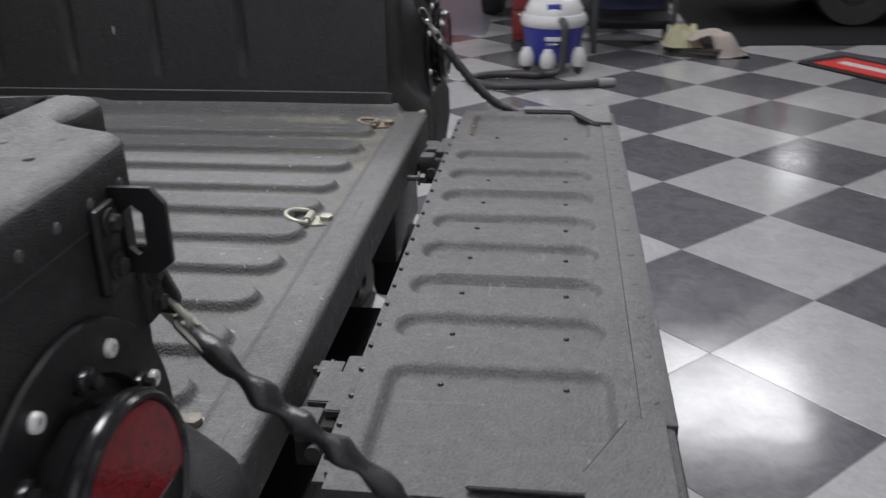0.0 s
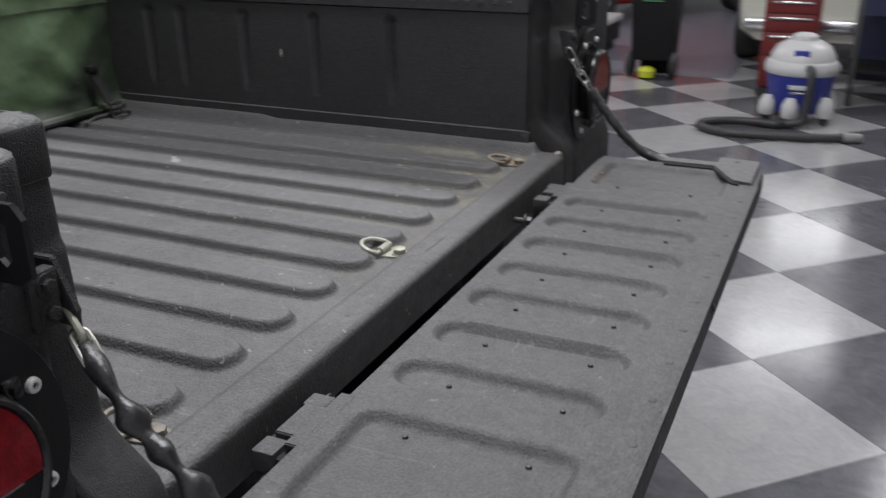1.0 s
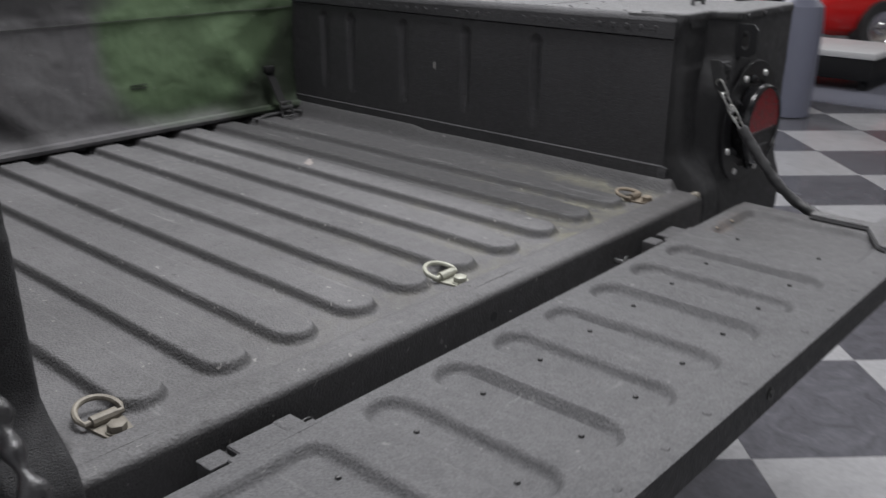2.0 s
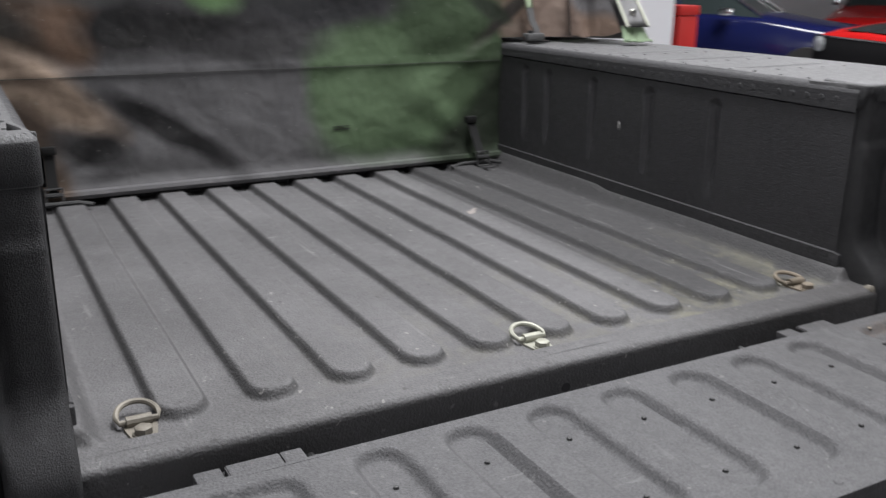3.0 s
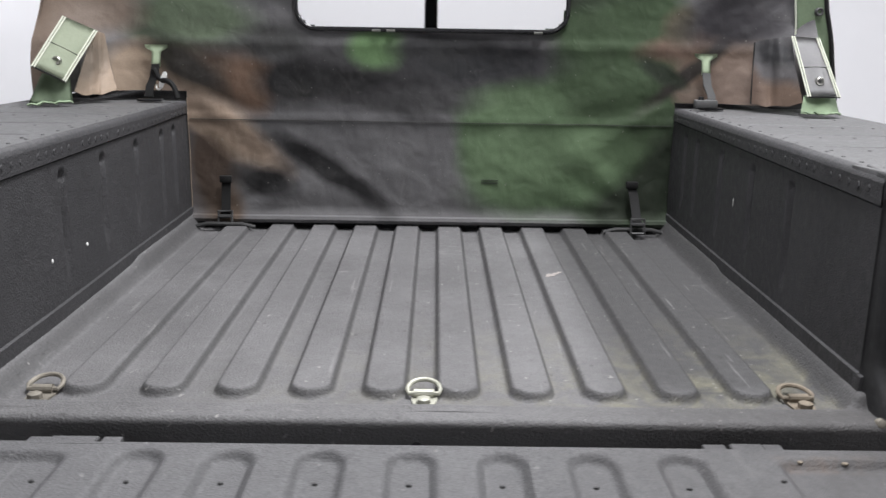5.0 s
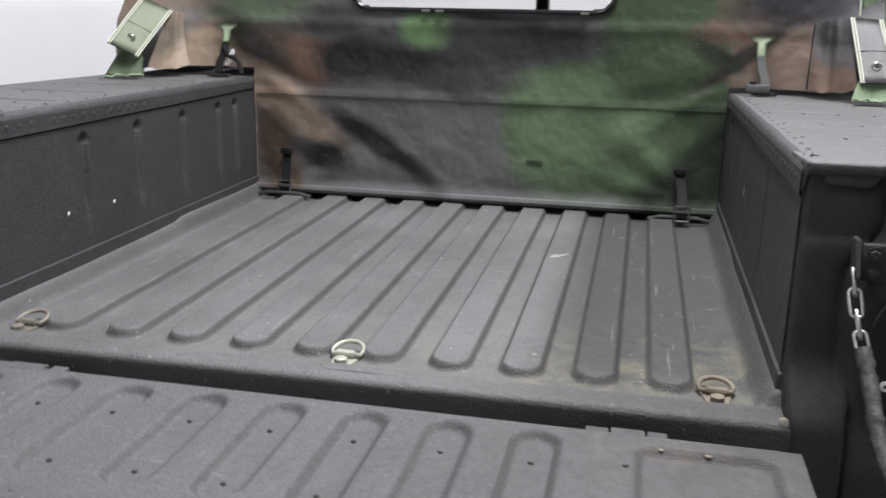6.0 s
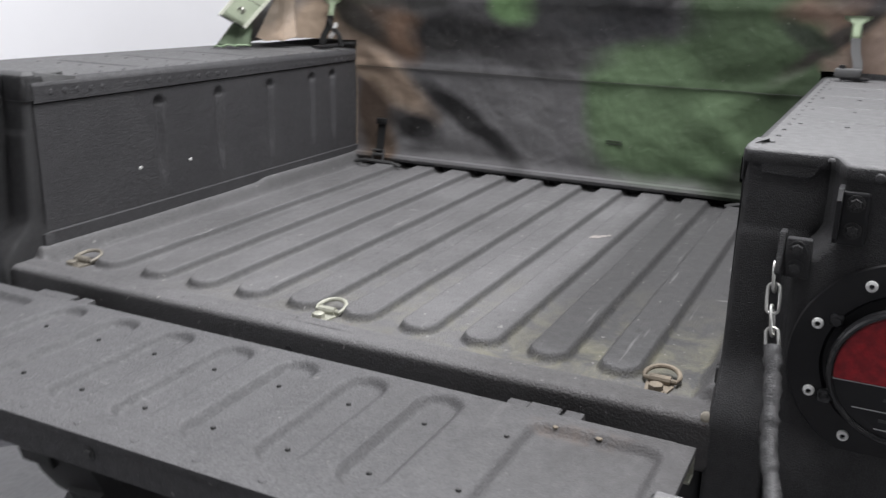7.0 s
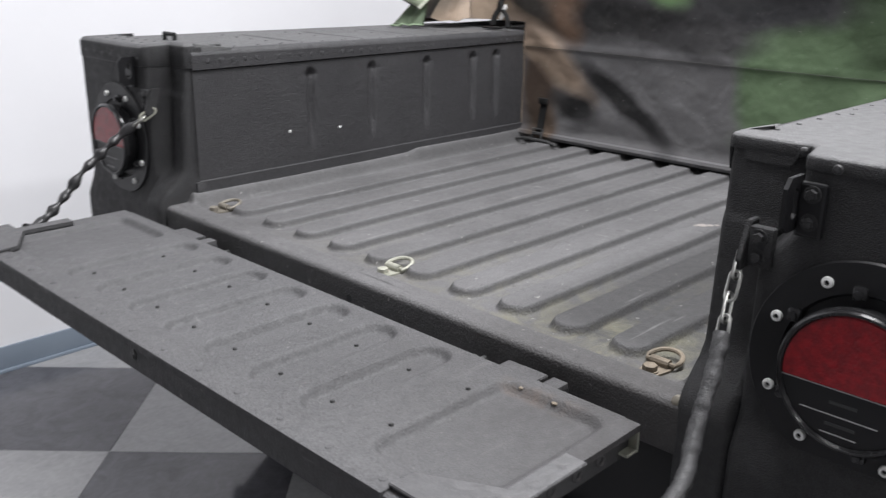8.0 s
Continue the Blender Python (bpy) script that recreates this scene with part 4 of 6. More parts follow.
def curtain_place(y, z):
    u = abs(y - YC)
    fold = 0.008 * noise.noise(Vector((y * 3.0, z * 4.0, 2.0))) + 0.004 * noise.noise(Vector((y * 12.0, z * 10.0, 5.0)))
    fold += 0.004 * math.exp(-((z - 1.257) / 0.010) ** 2) + 0.005 * math.exp(-((z - 1.465) / 0.014) ** 2)
    # creases that run from the strapped lower corners up to the middle
    for cy, cz, ways in ((2.0, 0.99, (118, 136, 152, 166)), (0.80, 0.99, (64, 46, 30, 15)), (2.07, 1.33, (196, 214)), (0.71, 1.33, (-16, -34))):
        dy, dz = y - cy, z - cz
        r = math.hypot(dy, dz)
        for k, way in enumerate(ways):
            wy, wz = math.cos(radians(way)), math.sin(radians(way))
            run, off = dy * wy + dz * wz, -dy * wz + dz * wy
            if run > 0:
                fold += (0.55 if cy < YC else 0.5) * (0.010 if k % 2 else -0.008) * math.exp(-(off / (0.012 + 0.09 * run)) ** 2) * smooth_step(0.0, 0.06, run) * smooth_step(0.55, 0.15, run)
    fold += 0.014 * smooth_step(1.0, 0.965, z)
    back = 0.0
    if u > 0.80:
        back = 0.15 * smooth_step(0.80, 1.03, u) * (1 - 0.75 * smooth_step(1.40, 1.62, z))
    return (CX + fold + back, y, z)


def in_window(y, z):
    dy, dz = max(WY0 + WR - y, y - WY1 + WR, 0), max(WZ0 + WR - z, z - WZ1 + WR, 0)
    return math.hypot(dy, dz) < WR


bm = bmesh.new()
yu = spaced(YC - 1.05, YC - 0.686, 0.0125) + spaced(YC - 0.686, YC + 0.686, 0.0125)[1:] + spaced(YC + 0.686, YC + 1.03, 0.0125)[1:]
zu = spaced(0.962, 1.318, 0.012) + spaced(1.318, 2.0, 0.0125)[1:]
grid = [[bm.verts.new(curtain_place(y, z)) for z in zu] for y in yu]
for p in range(len(yu) - 1):
    for q in range(len(zu) - 1):
        y, z = (yu[p] + yu[p + 1]) / 2, (zu[q] + zu[q + 1]) / 2
        if not in_window(y, z) and (z > (1.335 if y < YC else 1.318) or abs(y - YC) < 0.686):
            bm.faces.new((grid[p][q], grid[p + 1][q], grid[p + 1][q + 1], grid[p][q + 1]))
bmesh.ops.delete(bm, geom=[v for v in bm.verts if not v.link_faces], context="VERTS")
bmesh.ops.solidify(bm, geom=bm.faces[:], thickness=0.003)
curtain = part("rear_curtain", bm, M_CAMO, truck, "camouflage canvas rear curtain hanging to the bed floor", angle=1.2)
# added dark strip blocks the bright gap under the curtain
part("under_curtain_block", box(CX - 0.05, CX - 0.02, YC - 0.69, YC + 0.69, 0.90, 0.985, 0.004), M_BODY, truck)
# rolled hem and stitched seams
part("hem", tube([(CX + 0.018 + 0.004 * noise.noise(Vector((y * 4, 0, 0))), y, 0.972) for y in spaced(YC - 0.682, YC + 0.682, 0.04)], 0.012, 8), M_CAMO, curtain, "rolled bottom hem")
part("seam", tube([(curtain_place(y, 1.253)[0] + 0.001, y, 1.253) for y in spaced(YC - 0.68, YC + 0.68, 0.0125)], 0.0009, 6), M_GREYSEAM, curtain)
for s in (-1, 1):
    y = YC + s * 0.686
    part("bound_edge", tube([V(curtain_place(y, z)) + V((0.003, 0, 0)) for z in spaced(0.972, 1.312, 0.02)], 0.0011, 6), M_TANCLOTH if s < 0 else M_CAMO, curtain, "frayed pale edge")
# window gasket and pane


def rounded(y0, y1, z0, z1, r, n=6):
    pts = []
    for cy, cz, a0 in ((y1 - r, z0 + r, -90), (y1 - r, z1 - r, 0), (y0 + r, z1 - r, 90), (y0 + r, z0 + r, 180)):
        for k in range(n + 1):
            a = radians(a0 + 90 * k / n)
            pts.append((cy + r * math.cos(a), cz + r * math.sin(a)))
    return pts


part("window_gasket", tube([(CX + 0.006, y, z) for y, z in rounded(WY0 - 0.004, WY1 + 0.004, WZ0 - 0.004, WZ1 + 0.004, WR)], 0.0065, 8, closed=True), M_GLOSSBLACK, curtain, "black rubber window gasket")
pane = part("window_pane", slab([(y, z) for y, z in rounded(WY0, WY1, WZ0, WZ1, WR)], 0, 0.002, Matrix(((0, 0, 1, CX + 0.004), (1, 0, 0, 0), (0, 1, 0, 0), (0, 0, 0, 1)))), M_GLASS, curtain, "clear plastic window pane", smooth=False)
pane.visible_shadow = False
for y in (1.235, 1.275, 1.68):
    part("glint_clip", box(CX + 0.014, CX + 0.021, y - 0.012, y + 0.012, WZ0 - 0.010, WZ0 - 0.003, 0.002), M_STEEL, curtain)


def ribbon(points, width, thick, across, bm=None):
    """A flat strap along points; across is the way of its width."""
    own = bmesh.new()
    w = Vector(across).normalized() * width / 2
    rings = []
    pts = [Vector(p) for p in points]
    for k, p in enumerate(pts):
        way = (pts[min(k + 1, len(pts) - 1)] - pts[max(k - 1, 0)]).normalized()
        n = way.cross(w).normalized() * thick / 2
        rings.append([own.verts.new(p + w + n), own.verts.new(p - w + n), own.verts.new(p - w - n), own.verts.new(p + w - n)])
    for a, b in zip(rings, rings[1:]):
        for j in range(4):
            own.faces.new((a[j], a[(j + 1) % 4], b[(j + 1) % 4], b[j]))
    own.faces.new(rings[0]), own.faces.new(rings[-1])
    return merge(bm, own)


for z in (1.083, 1.091):
    part("label_bar", box(curtain_place(1.56, z)[0] + 0.001, curtain_place(1.56, z)[0] + 0.003, 1.535, 1.583, z - 0.0009, z + 0.0009), M_GREYSEAM, curtain, smooth=False)
# lower straps with buckles and footman loops
for y, lean, off in ((0.806, 0.0, 0.0), (1.972, 0.006, 0.03)):
    part("lower_strap", ribbon([(CX + 0.012, y - lean, 1.083), (CX + 0.020 + off * 0.3, y, 1.05), (CX + 0.030 + off * 0.7, y + lean, 1.0), (CX + 0.040 + off, y + lean, 0.980)], 0.026, 0.004, (0, 1, 0)), M_WEB, curtain, "black webbing strap")
    # open frame buckle with its bar
    loop = [(CX + 0.040 + off + dx, y + lean + dy, z) for dx, dy, z in ((0, -0.019, 0.996), (0, 0.019, 0.996), (0.010, 0.019, 0.957), (0.010, -0.019, 0.957))]
    part("buckle", tube(loop, 0.0048, 6, closed=True), M_DARKSTEEL, curtain)
    part("buckle", tube([(CX + 0.044 + off, y + lean - 0.019, 0.982), (CX + 0.044 + off, y + lean + 0.019, 0.982)], 0.0055, 6), M_DARKSTEEL, curtain)
    part("strap_keeper", box(CX + 0.012, CX + 0.026, y - 0.017 - lean, y + 0.017 - lean, 1.075, 1.095, 0.003), M_WEB, curtain)
    part("footman_loop", tube([(CX + 0.05, y - 0.085, 0.953), (CX + 0.052, y - 0.05, 0.962), (CX + 0.054, y + 0.05, 0.962), (CX + 0.05, y + 0.085, 0.953)], 0.0055, 8), M_DARKSTEEL, curtain)

# upper tabs, straps and corner pockets
for s in (-1, 1):
    Y = lambda u: YC + s * u
    x = CX + 0.026
    # pale T-shaped tab: a wide head that narrows into the stem
    half = lambda z: 0.0125 + 0.019 * smooth_step(1.436, 1.450, z)
    bm = sheet((-1, -0.5, 0, 0.5, 1), (1.398, 1.41, 1.424, 1.436, 1.440, 1.444, 1.448, 1.456), lambda t, z: (x + 0.012 * smooth_step(1.45, 1.398, z) + 0.001 * math.sin(9 * t + 160 * z), Y(0.756) + t * half(z), z))
    bmesh.ops.solidify(bm, geom=bm.faces[:], thickness=0.0035)
    part("tab", bm, M_TAB, curtain, "pale green webbing tab", angle=1.2)
    part("upper_strap", ribbon([(x + 0.012, Y(0.757), 1.404), (x + 0.020, Y(0.761), 1.37), (x + 0.032, Y(0.770), 1.345), (x + 0.04, Y(0.772), 1.318)], 0.022, 0.004, (0, 1, 0)), M_WEB if s < 0 else M_STRAP, curtain)
    if s < 0:
        # bright lever hook and the cord that loops down to the deck's edge
        lever = tube(through_points([(x + 0.018, 0.634, 1.350), (x + 0.022, 0.634, 1.340), (x + 0.024, 0.642, 1.337), (x + 0.025, 0.649, 1.345)]), 0.0028, 8)
        blade = [(y - 0.007, z - 0.002) for y, z in ((0.651, 1.343), (0.659, 1.343), (0.669, 1.362), (0.674, 1.380), (0.670, 1.388), (0.663, 1.386), (0.652, 1.364), (0.649, 1.349))]
        slab(blade, 0, 0.004, Matrix(((0, 0, 1, x + 0.026), (1, 0, 0, 0), (0, 1, 0, 0), (0, 0, 0, 1))), bevel=0.0012, bm=lever)
        part("lever_hook", lever, M_ZINC, curtain, "bright zinc lever hook")
        part("cord", tube(through_points([(x + 0.020, 0.628, 1.392), (x + 0.022, 0.646, 1.364), (x + 0.045, 0.672, 1.361), (x + 0.055, 0.690, 1.348), (x + 0.06, 0.701, 1.316)]), 0.0075, 8), M_WEB, curtain)
    else:
        part("buckle", box(x + 0.032, x + 0.062, Y(0.722), Y(0.782), 1.3125, 1.334, 0.004), M_STRAP, curtain)
        part("buckle", lathe(((0, 0.010), (0.007, 0.009), (0.009, 0.0)), pose(x + 0.05, Y(0.738), 1.333), 12), M_BLACK, curtain)
    part("deck_loop", box(x + 0.03, x + 0.06, Y(0.735), Y(0.80), 1.3065, 1.313, 0.003), M_BLACK, curtain)
    # the pocket: a stiff fold standing over the deck, with a snapped flap
    front = M_BROWNCLOTH if s > 0 else M_TANCLOTH
    bm = bmesh.new()
    if s > 0:
        top = [V((-1.560, 2.266, 1.489)), V((-1.525, 2.295, 1.503)), V((-1.478, 2.333, 1.506))]
        bot = [V((-1.520, 2.257, 1.327)), V((-1.480, 2.312, 1.316)), V((-1.405, 2.352, 1.340))]
    else:
        top = [V((-1.575, 0.496, 1.480)), V((-1.535, 0.500, 1.490)), V((-1.500, 0.490, 1.492))]
        bot = [V((-1.520, 0.539, 1.335)), V((-1.470, 0.490, 1.316)), V((-1.403, 0.472, 1.338))]
    P2 = lambda q, t: Vector(q[0]) * (1 - t) ** 2 + 2 * Vector(q[1]) * t * (1 - t) + Vector(q[2]) * t * t
    sheet(spaced(0, 1, 0.125), spaced(0, 1, 0.05), lambda v, t: tuple(P2(bot, t) * (1 - v) + P2(top, t) * v + Vector((0.005 * math.sin(9 * t + 3 * v) - 0.009 * math.exp(-((t - 0.42 - 0.12 * v) / 0.05) ** 2) + 0.007 * math.exp(-((t - 0.55 - 0.12 * v) / 0.06) ** 2), 0, 0.002 * math.sin(15 * t) * (1 - v)))), bm)
    bmesh.ops.solidify(bm, geom=bm.faces[:], thickness=0.003)
    part("pocket", bm, front, curtain, "folded canvas corner pocket", angle=1.2)
    # dark gap where the pocket leaves the curtain
    part("bound_edge", tube([top[0] + V((0.002, 0, 0)), top[0].lerp(bot[0], 0.5) + V((0.003, 0, 0)), bot[0] + V((0.002, 0, 0))], 0.0024, 6), M_WEB, curtain)
    q = [V((-1.474, 2.332, 1.508)), V((-1.470, 2.402, 1.504)), V((-1.384, 2.438, 1.358)), V((-1.385, 2.356, 1.358))]
    if s < 0:
        q = [V((-1.503, 0.506, 1.491)), V((-1.461, 0.437, 1.527)), V((-1.315, 0.408, 1.407)), V((-1.357, 0.470, 1.367))]
    bm = sheet(spaced(0, 1, 0.125), spaced(0, 1, 0.125), lambda v, t: tuple((q[0] * (1 - t) + q[1] * t) * (1 - v) + (q[3] * (1 - t) + q[2] * t) * v + Vector((0.008 * math.sin(math.pi * t) * math.sin(math.pi * v), 0, 0))))
    bmesh.ops.solidify(bm, geom=bm.faces[:], thickness=0.004)
    part("flap", bm, M_GREYFLAP if s > 0 else M_OLIVE, curtain, "snapped pocket flap with pale piping", angle=1.2)
    for a, b, into in ((q[0], q[3], q[1] - q[0]), (q[1], q[2], q[0] - q[1])):
        for k in (0.0, 0.006):
            run = [a + into.normalized() * k + V((0.004, 0, 0)), a.lerp(b, 0.5) + into.normalized() * k + V((0.005 + k * 0.2, 0, 0)), b + into.normalized() * k + V((0.004, 0, 0))]
            part("piping", tube(run, 0.0021, 6), M_PIPING, curtain)
    mid = [q[0].lerp(q[3], 0.52), (q[0].lerp(q[3], 0.5) + q[1].lerp(q[2], 0.5)) / 2, q[1].lerp(q[2], 0.5)]
    part("seam", tube([p + V((0.0075 if k == 1 else 0.0035, 0, 0)) for k, p in enumerate(mid)], 0.0012, 6), M_GREYSEAM, curtain)
    part("bound_edge", tube([q[3] + V((0.003, 0, 0)), q[2] + V((0.003, 0, 0))], 0.0022, 6), M_WEB, curtain)
    c = (q[0] + q[1]) * 0.13 + (q[2] + q[3]) * 0.37
    part("snap", lathe(((0.0045, 0.004), (0.009, 0.006), (0.0115, 0.003), (0.0115, -0.004)), Matrix.Translation(c + V((0.006, 0, 0))) @ pose(0, 0, 0, 0, 90, 0), 16), M_STEEL, curtain, "metal snap eyelet")
    # side fold of the top behind the pocket
    bm = sheet(spaced(0, 1, 0.1), spaced(1.312, 2.0, 0.05), lambda t, z: ((-1.48 if s < 0 else -1.57) - 0.5 * t - 0.08 * smooth_step(1.40, 1.62, z) * (1 - t), Y(1.048 + 0.075 * t - 0.05 * smooth_step(1.4, 2.0, z)), z + 0.0))
    bmesh.ops.solidify(bm, geom=bm.faces[:], thickness=0.003)
    part("side_fold", bm, M_OLIVE if s > 0 else M_CAMO, curtain, angle=1.2)
    # ragged skirt below the flap, frayed at its foot
    y0, y1, z1 = (2.348, 2.437, 1.36) if s > 0 else (0.395, 0.470, 1.385)
    rag = lambda t, v: ((-1.405 if s > 0 else -1.395) + 0.04 * v + (0.05 * v * (1 - t) if s < 0 else 0.0) + 0.005 * math.sin(11 * t), (y0 + (y1 - y0) * t) + (0.02 if s < 0 else -0.02) * (v - 0.3) * (1 - t if s > 0 else t), z1 - (z1 - 1.316) * v + 0.004 * v * math.sin(25 * t) * (1 - v))
    bm = sheet(spaced(0, 1, 0.08), spaced(0, 1, 0.12), rag)
    bmesh.ops.solidify(bm, geom=bm.faces[:], thickness=0.003)
    part("skirt", bm, M_SKIRT if s < 0 else M_FADED, curtain, angle=1.2)
    part("frayed_edge", ribbon([V(rag(t, 1)) + V((0.006, 0, 0.002 + 0.009 * noise.noise(V((7 * t, s, 0.3))))) for t in spaced(0, 1, 0.06)], 0.010, 0.003, (1, 0, 0.4)), M_FADED, curtain, "frayed pale green edge")

# overlapping side strip of the top beside the pocket, with snaps and a dark bound edge
strip = lambda t, z: (-1.535 - 0.02 * t, 2.358 + 0.03 * (1.6 - z) + t * (0.092 + 0.04 * smooth_step(1.60, 1.36, z)) + 0.004 * math.sin(z * 30), z)
bm = sheet(spaced(0, 1, 0.1), spaced(1.335, 1.99, 0.02), strip)
bmesh.ops.solidify(bm, geom=bm.faces[:], thickness=0.004)
fly = part("side_strip", bm, M_FADED, curtain, "faded green canvas strip with snaps", angle=1.2)
part("bound_edge", tube([V(strip(1, z)) for z in spaced(1.335, 1.99, 0.03)], 0.007, 6), M_WEB, fly)
part("piping", tube([V(strip(0, z)) + V((0.003, 0, 0)) for z in spaced(1.50, 1.99, 0.03)], 0.0025, 6), M_PIPING, fly)
for z in (1.572, 1.70, 1.83):
    part("snap", lathe(((0.0045, 0.004), (0.009, 0.006), (0.0115, 0.003), (0.0115, -0.004)), Matrix.Translation(V(strip(0.72, z)) + V((0.006, 0, 0))) @ pose(0, 0, 0, 0, 90, 0), 16), M_DARKSTEEL, fly)

# cab: canvas roof and doors, windscreen frame with its middle post
bm = box(-3.35, CX - 0.004, YC - 1.06, YC + 1.06, 1.93, 1.99, 0.02)
part("cab_roof", bm, M_CAMO, truck)
for s in (-1, 1):
    bm = box(-3.35, -1.95, YC + s * 1.03, YC + s * 1.06, 1.29, 1.94, 0.01)
    part("cab_side", bm, M_CAMO, truck)
bm = box(-3.36, -3.30, YC - 1.06, YC + 1.06, 1.29, 1.40, 0.01)
box(-3.36, -3.30, YC - 1.06, YC - 1.0, 1.38, 1.95, 0.01, bm=bm)
box(-3.36, -3.30, YC + 1.0, YC + 1.06, 1.38, 1.95, 0.01, bm=bm)
box(-3.36, -3.30, YC - 0.045, YC + 0.015, 1.38, 1.95, 0.01, bm=bm)
part("windscreen_frame", bm, M_BLACK, truck)
bm = box(-4.9, -3.34, YC - 0.95, YC + 0.95, 0.75, 1.28, 0.04)
part("bonnet", bm, M_BODY, truck)
bm = box(-3.4, -1.63, YC - 0.69, YC + 0.69, 0.70, 0.80, 0.01)
part("cab_floor", bm, M_BODY, truck, smooth=False)

# running gear below the bed
for x in (-0.95, -4.25):
    for s in (-1, 1):
        y0 = YC + s * 0.90
        prof = [(0.20, -0.13), (0.42, -0.14), (0.455, -0.11), (0.465, 0.0), (0.455, 0.11), (0.42, 0.14), (0.20, 0.13), (0.17, 0.02), (0, 0.02)]
        tyre = part("wheel", lathe(prof, pose(x, y0, 0.465, 90), 40), M_RUBBER, truck, "black off-road tyre")
        for k in range(0, 24):
            a = 2 * math.pi * k / 24
            m = pose(x, y0, 0.465) @ Matrix.Rotation(a, 4, "Y")
            bm = box(0.455, 0.478, -0.11, 0.0, -0.02, 0.02) if k % 2 else box(0.455, 0.478, 0.0, 0.11, -0.02, 0.02)
            bm.transform(m)
            part("tread_block", bm, M_RUBBER, tyre, smooth=False)
bm = box(-4.6, -0.40, YC - 0.42, YC - 0.34, 0.62, 0.76, 0.008)
box(-4.6, -0.40, YC + 0.34, YC + 0.42, 0.62, 0.76, 0.008, bm=bm)
box(-1.05, -0.85, YC - 0.8, YC + 0.8, 0.42, 0.54, 0.02, bm=bm)
part("chassis", bm, M_BLACK, truck)
bm = box(-0.40, -0.30, YC - 0.62, 1.56, 0.56, 0.70, 0.02)
box(-0.40, -0.30, 1.86, YC + 0.62, 0.56, 0.70, 0.02, bm=bm)
box(-0.50, -0.44, YC - 0.62, YC + 0.62, 0.60, 0.68, 0.01, bm=bm)
part("rear_bumper", bm, M_BLACK, truck, "black steel rear bumper below the tailgate")
# added dark block hides the lit floor seen through the sill gap
part("sill_gap_block", box(-0.44, -0.32, 1.77, 2.08, 0.69, 0.86, 0.012), M_BLACK, truck)
# lifting handle on the deck
part("deck_handle", tube([(-0.47, 0.43, 1.31), (-0.47, 0.43, 1.333), (-0.47, 0.48, 1.333), (-0.47, 0.48, 1.31)], 0.006, 8), M_BLACK, truck, "small black lashing loop on the deck")
part("deck_handle", tube([(-0.47, 2.36, 1.31), (-0.47, 2.36, 1.328), (-0.47, 2.31, 1.328), (-0.47, 2.31, 1.31)], 0.005, 8), M_TOP, truck, "small black lashing loop on the deck")

# bare spots where the liner is chipped; the two zinc dots are rivet heads
M_SCUFF = plain("pale_scuff", (0.26, 0.235, 0.22), 0.8, vary=0.3)
M_CHIP = plain("bare_chip", (0.42, 0.41, 0.39), 0.7)
for x, y, z, axis, r in ((-0.660, YC - 0.6885, 1.089, (0, 1, 0), 0.0045), (-0.829, YC - 0.6885, 1.080, (0, 1, 0), 0.0042), (-1.052, YC + 0.6885, 1.143, (0, -1, 0), 0.006)):
    bm = rivet(0, 0, 0, axis, r, 0.0012, seg=7)
    bm.transform(Matrix.Translation((x, y, z)) @ (Matrix.Diagonal((0.45, 1, 1.9, 1)) if axis[1] < 0 else Matrix()))
    part("chip", bm, M_CHIP if axis[1] < 0 else M_ZINC, truck, "small pale paint chip")
for x, y, r in ((-1.087, 1.677, 0.012), (-1.10, 1.69, 0.008), (-1.112, 1.70, 0.006), (-1.075, 1.668, 0.006)):
    part("chip", rivet(x, y, bed_place(x, y)[2] + 0.0006, (0, 0, 1), r, 0.0006, seg=7), M_SCUFF, bed, "small pale paint chip")
for x, y, r in ((-0.171, 1.966, 0.005), (-0.172, 1.905, 0.004)):
    part("chip", rivet(x, y, gate_place(x, y)[2] + 0.0004, (0, 0, 1), r, 0.0008, seg=6), M_RUST, gate, "small pale paint chip")

# ---------------------------------------------------------------- things in the hall
M_VACBLUE = plain("blue_plastic", (0.025, 0.035, 0.24), 0.4, vary=0.08)
M_VACWHITE = plain("white_plastic", (0.48, 0.48, 0.48), 0.4, vary=0.05)
M_HOSE = plain("grey_black_hose", (0.03, 0.03, 0.032), 0.55, relief=0.2)
M_REDBOX = plain("red_steel_paint", (0.13, 0.012, 0.012), 0.45, vary=0.08)
M_REDBRIGHT = plain("bright_red_paint", (0.55, 0.03, 0.025), 0.35, vary=0.05)
M_CHROME = plain("chrome", (0.75, 0.75, 0.76), 0.18, 1.0, vary=0.03)
M_TOWEL = plain("cream_cloth", (0.74, 0.71, 0.5), 0.9, vary=0.15, scale=60, relief=0.4)
M_GREYCLOTH = plain("beige_cloth", (0.56, 0.5, 0.46), 0.9, vary=0.12, scale=60, relief=0.4)
M_CARTON = plain("dark_mat", (0.05, 0.045, 0.042), 0.8)
M_NAVY = plain("navy_paint", (0.012, 0.016, 0.05), 0.5)
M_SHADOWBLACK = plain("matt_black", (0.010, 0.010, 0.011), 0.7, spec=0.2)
M_YELLOW = plain("yellow_green_plastic", (0.55, 0.6, 0.04), 0.5)
M_CARWHITE = plain("cream_car_paint", (0.62, 0.62, 0.55), 0.25, vary=0.03)
M_CARBLUE = plain("dark_blue_car_paint", (0.006, 0.009, 0.055), 0.16, vary=0.05)
M_CARRED = plain("red_car_paint", (0.50, 0.012, 0.012), 0.18, vary=0.05)
M_CARGLASS = plain("dark_car_glass", (0.03, 0.04, 0.04), 0.08, vary=0.02)
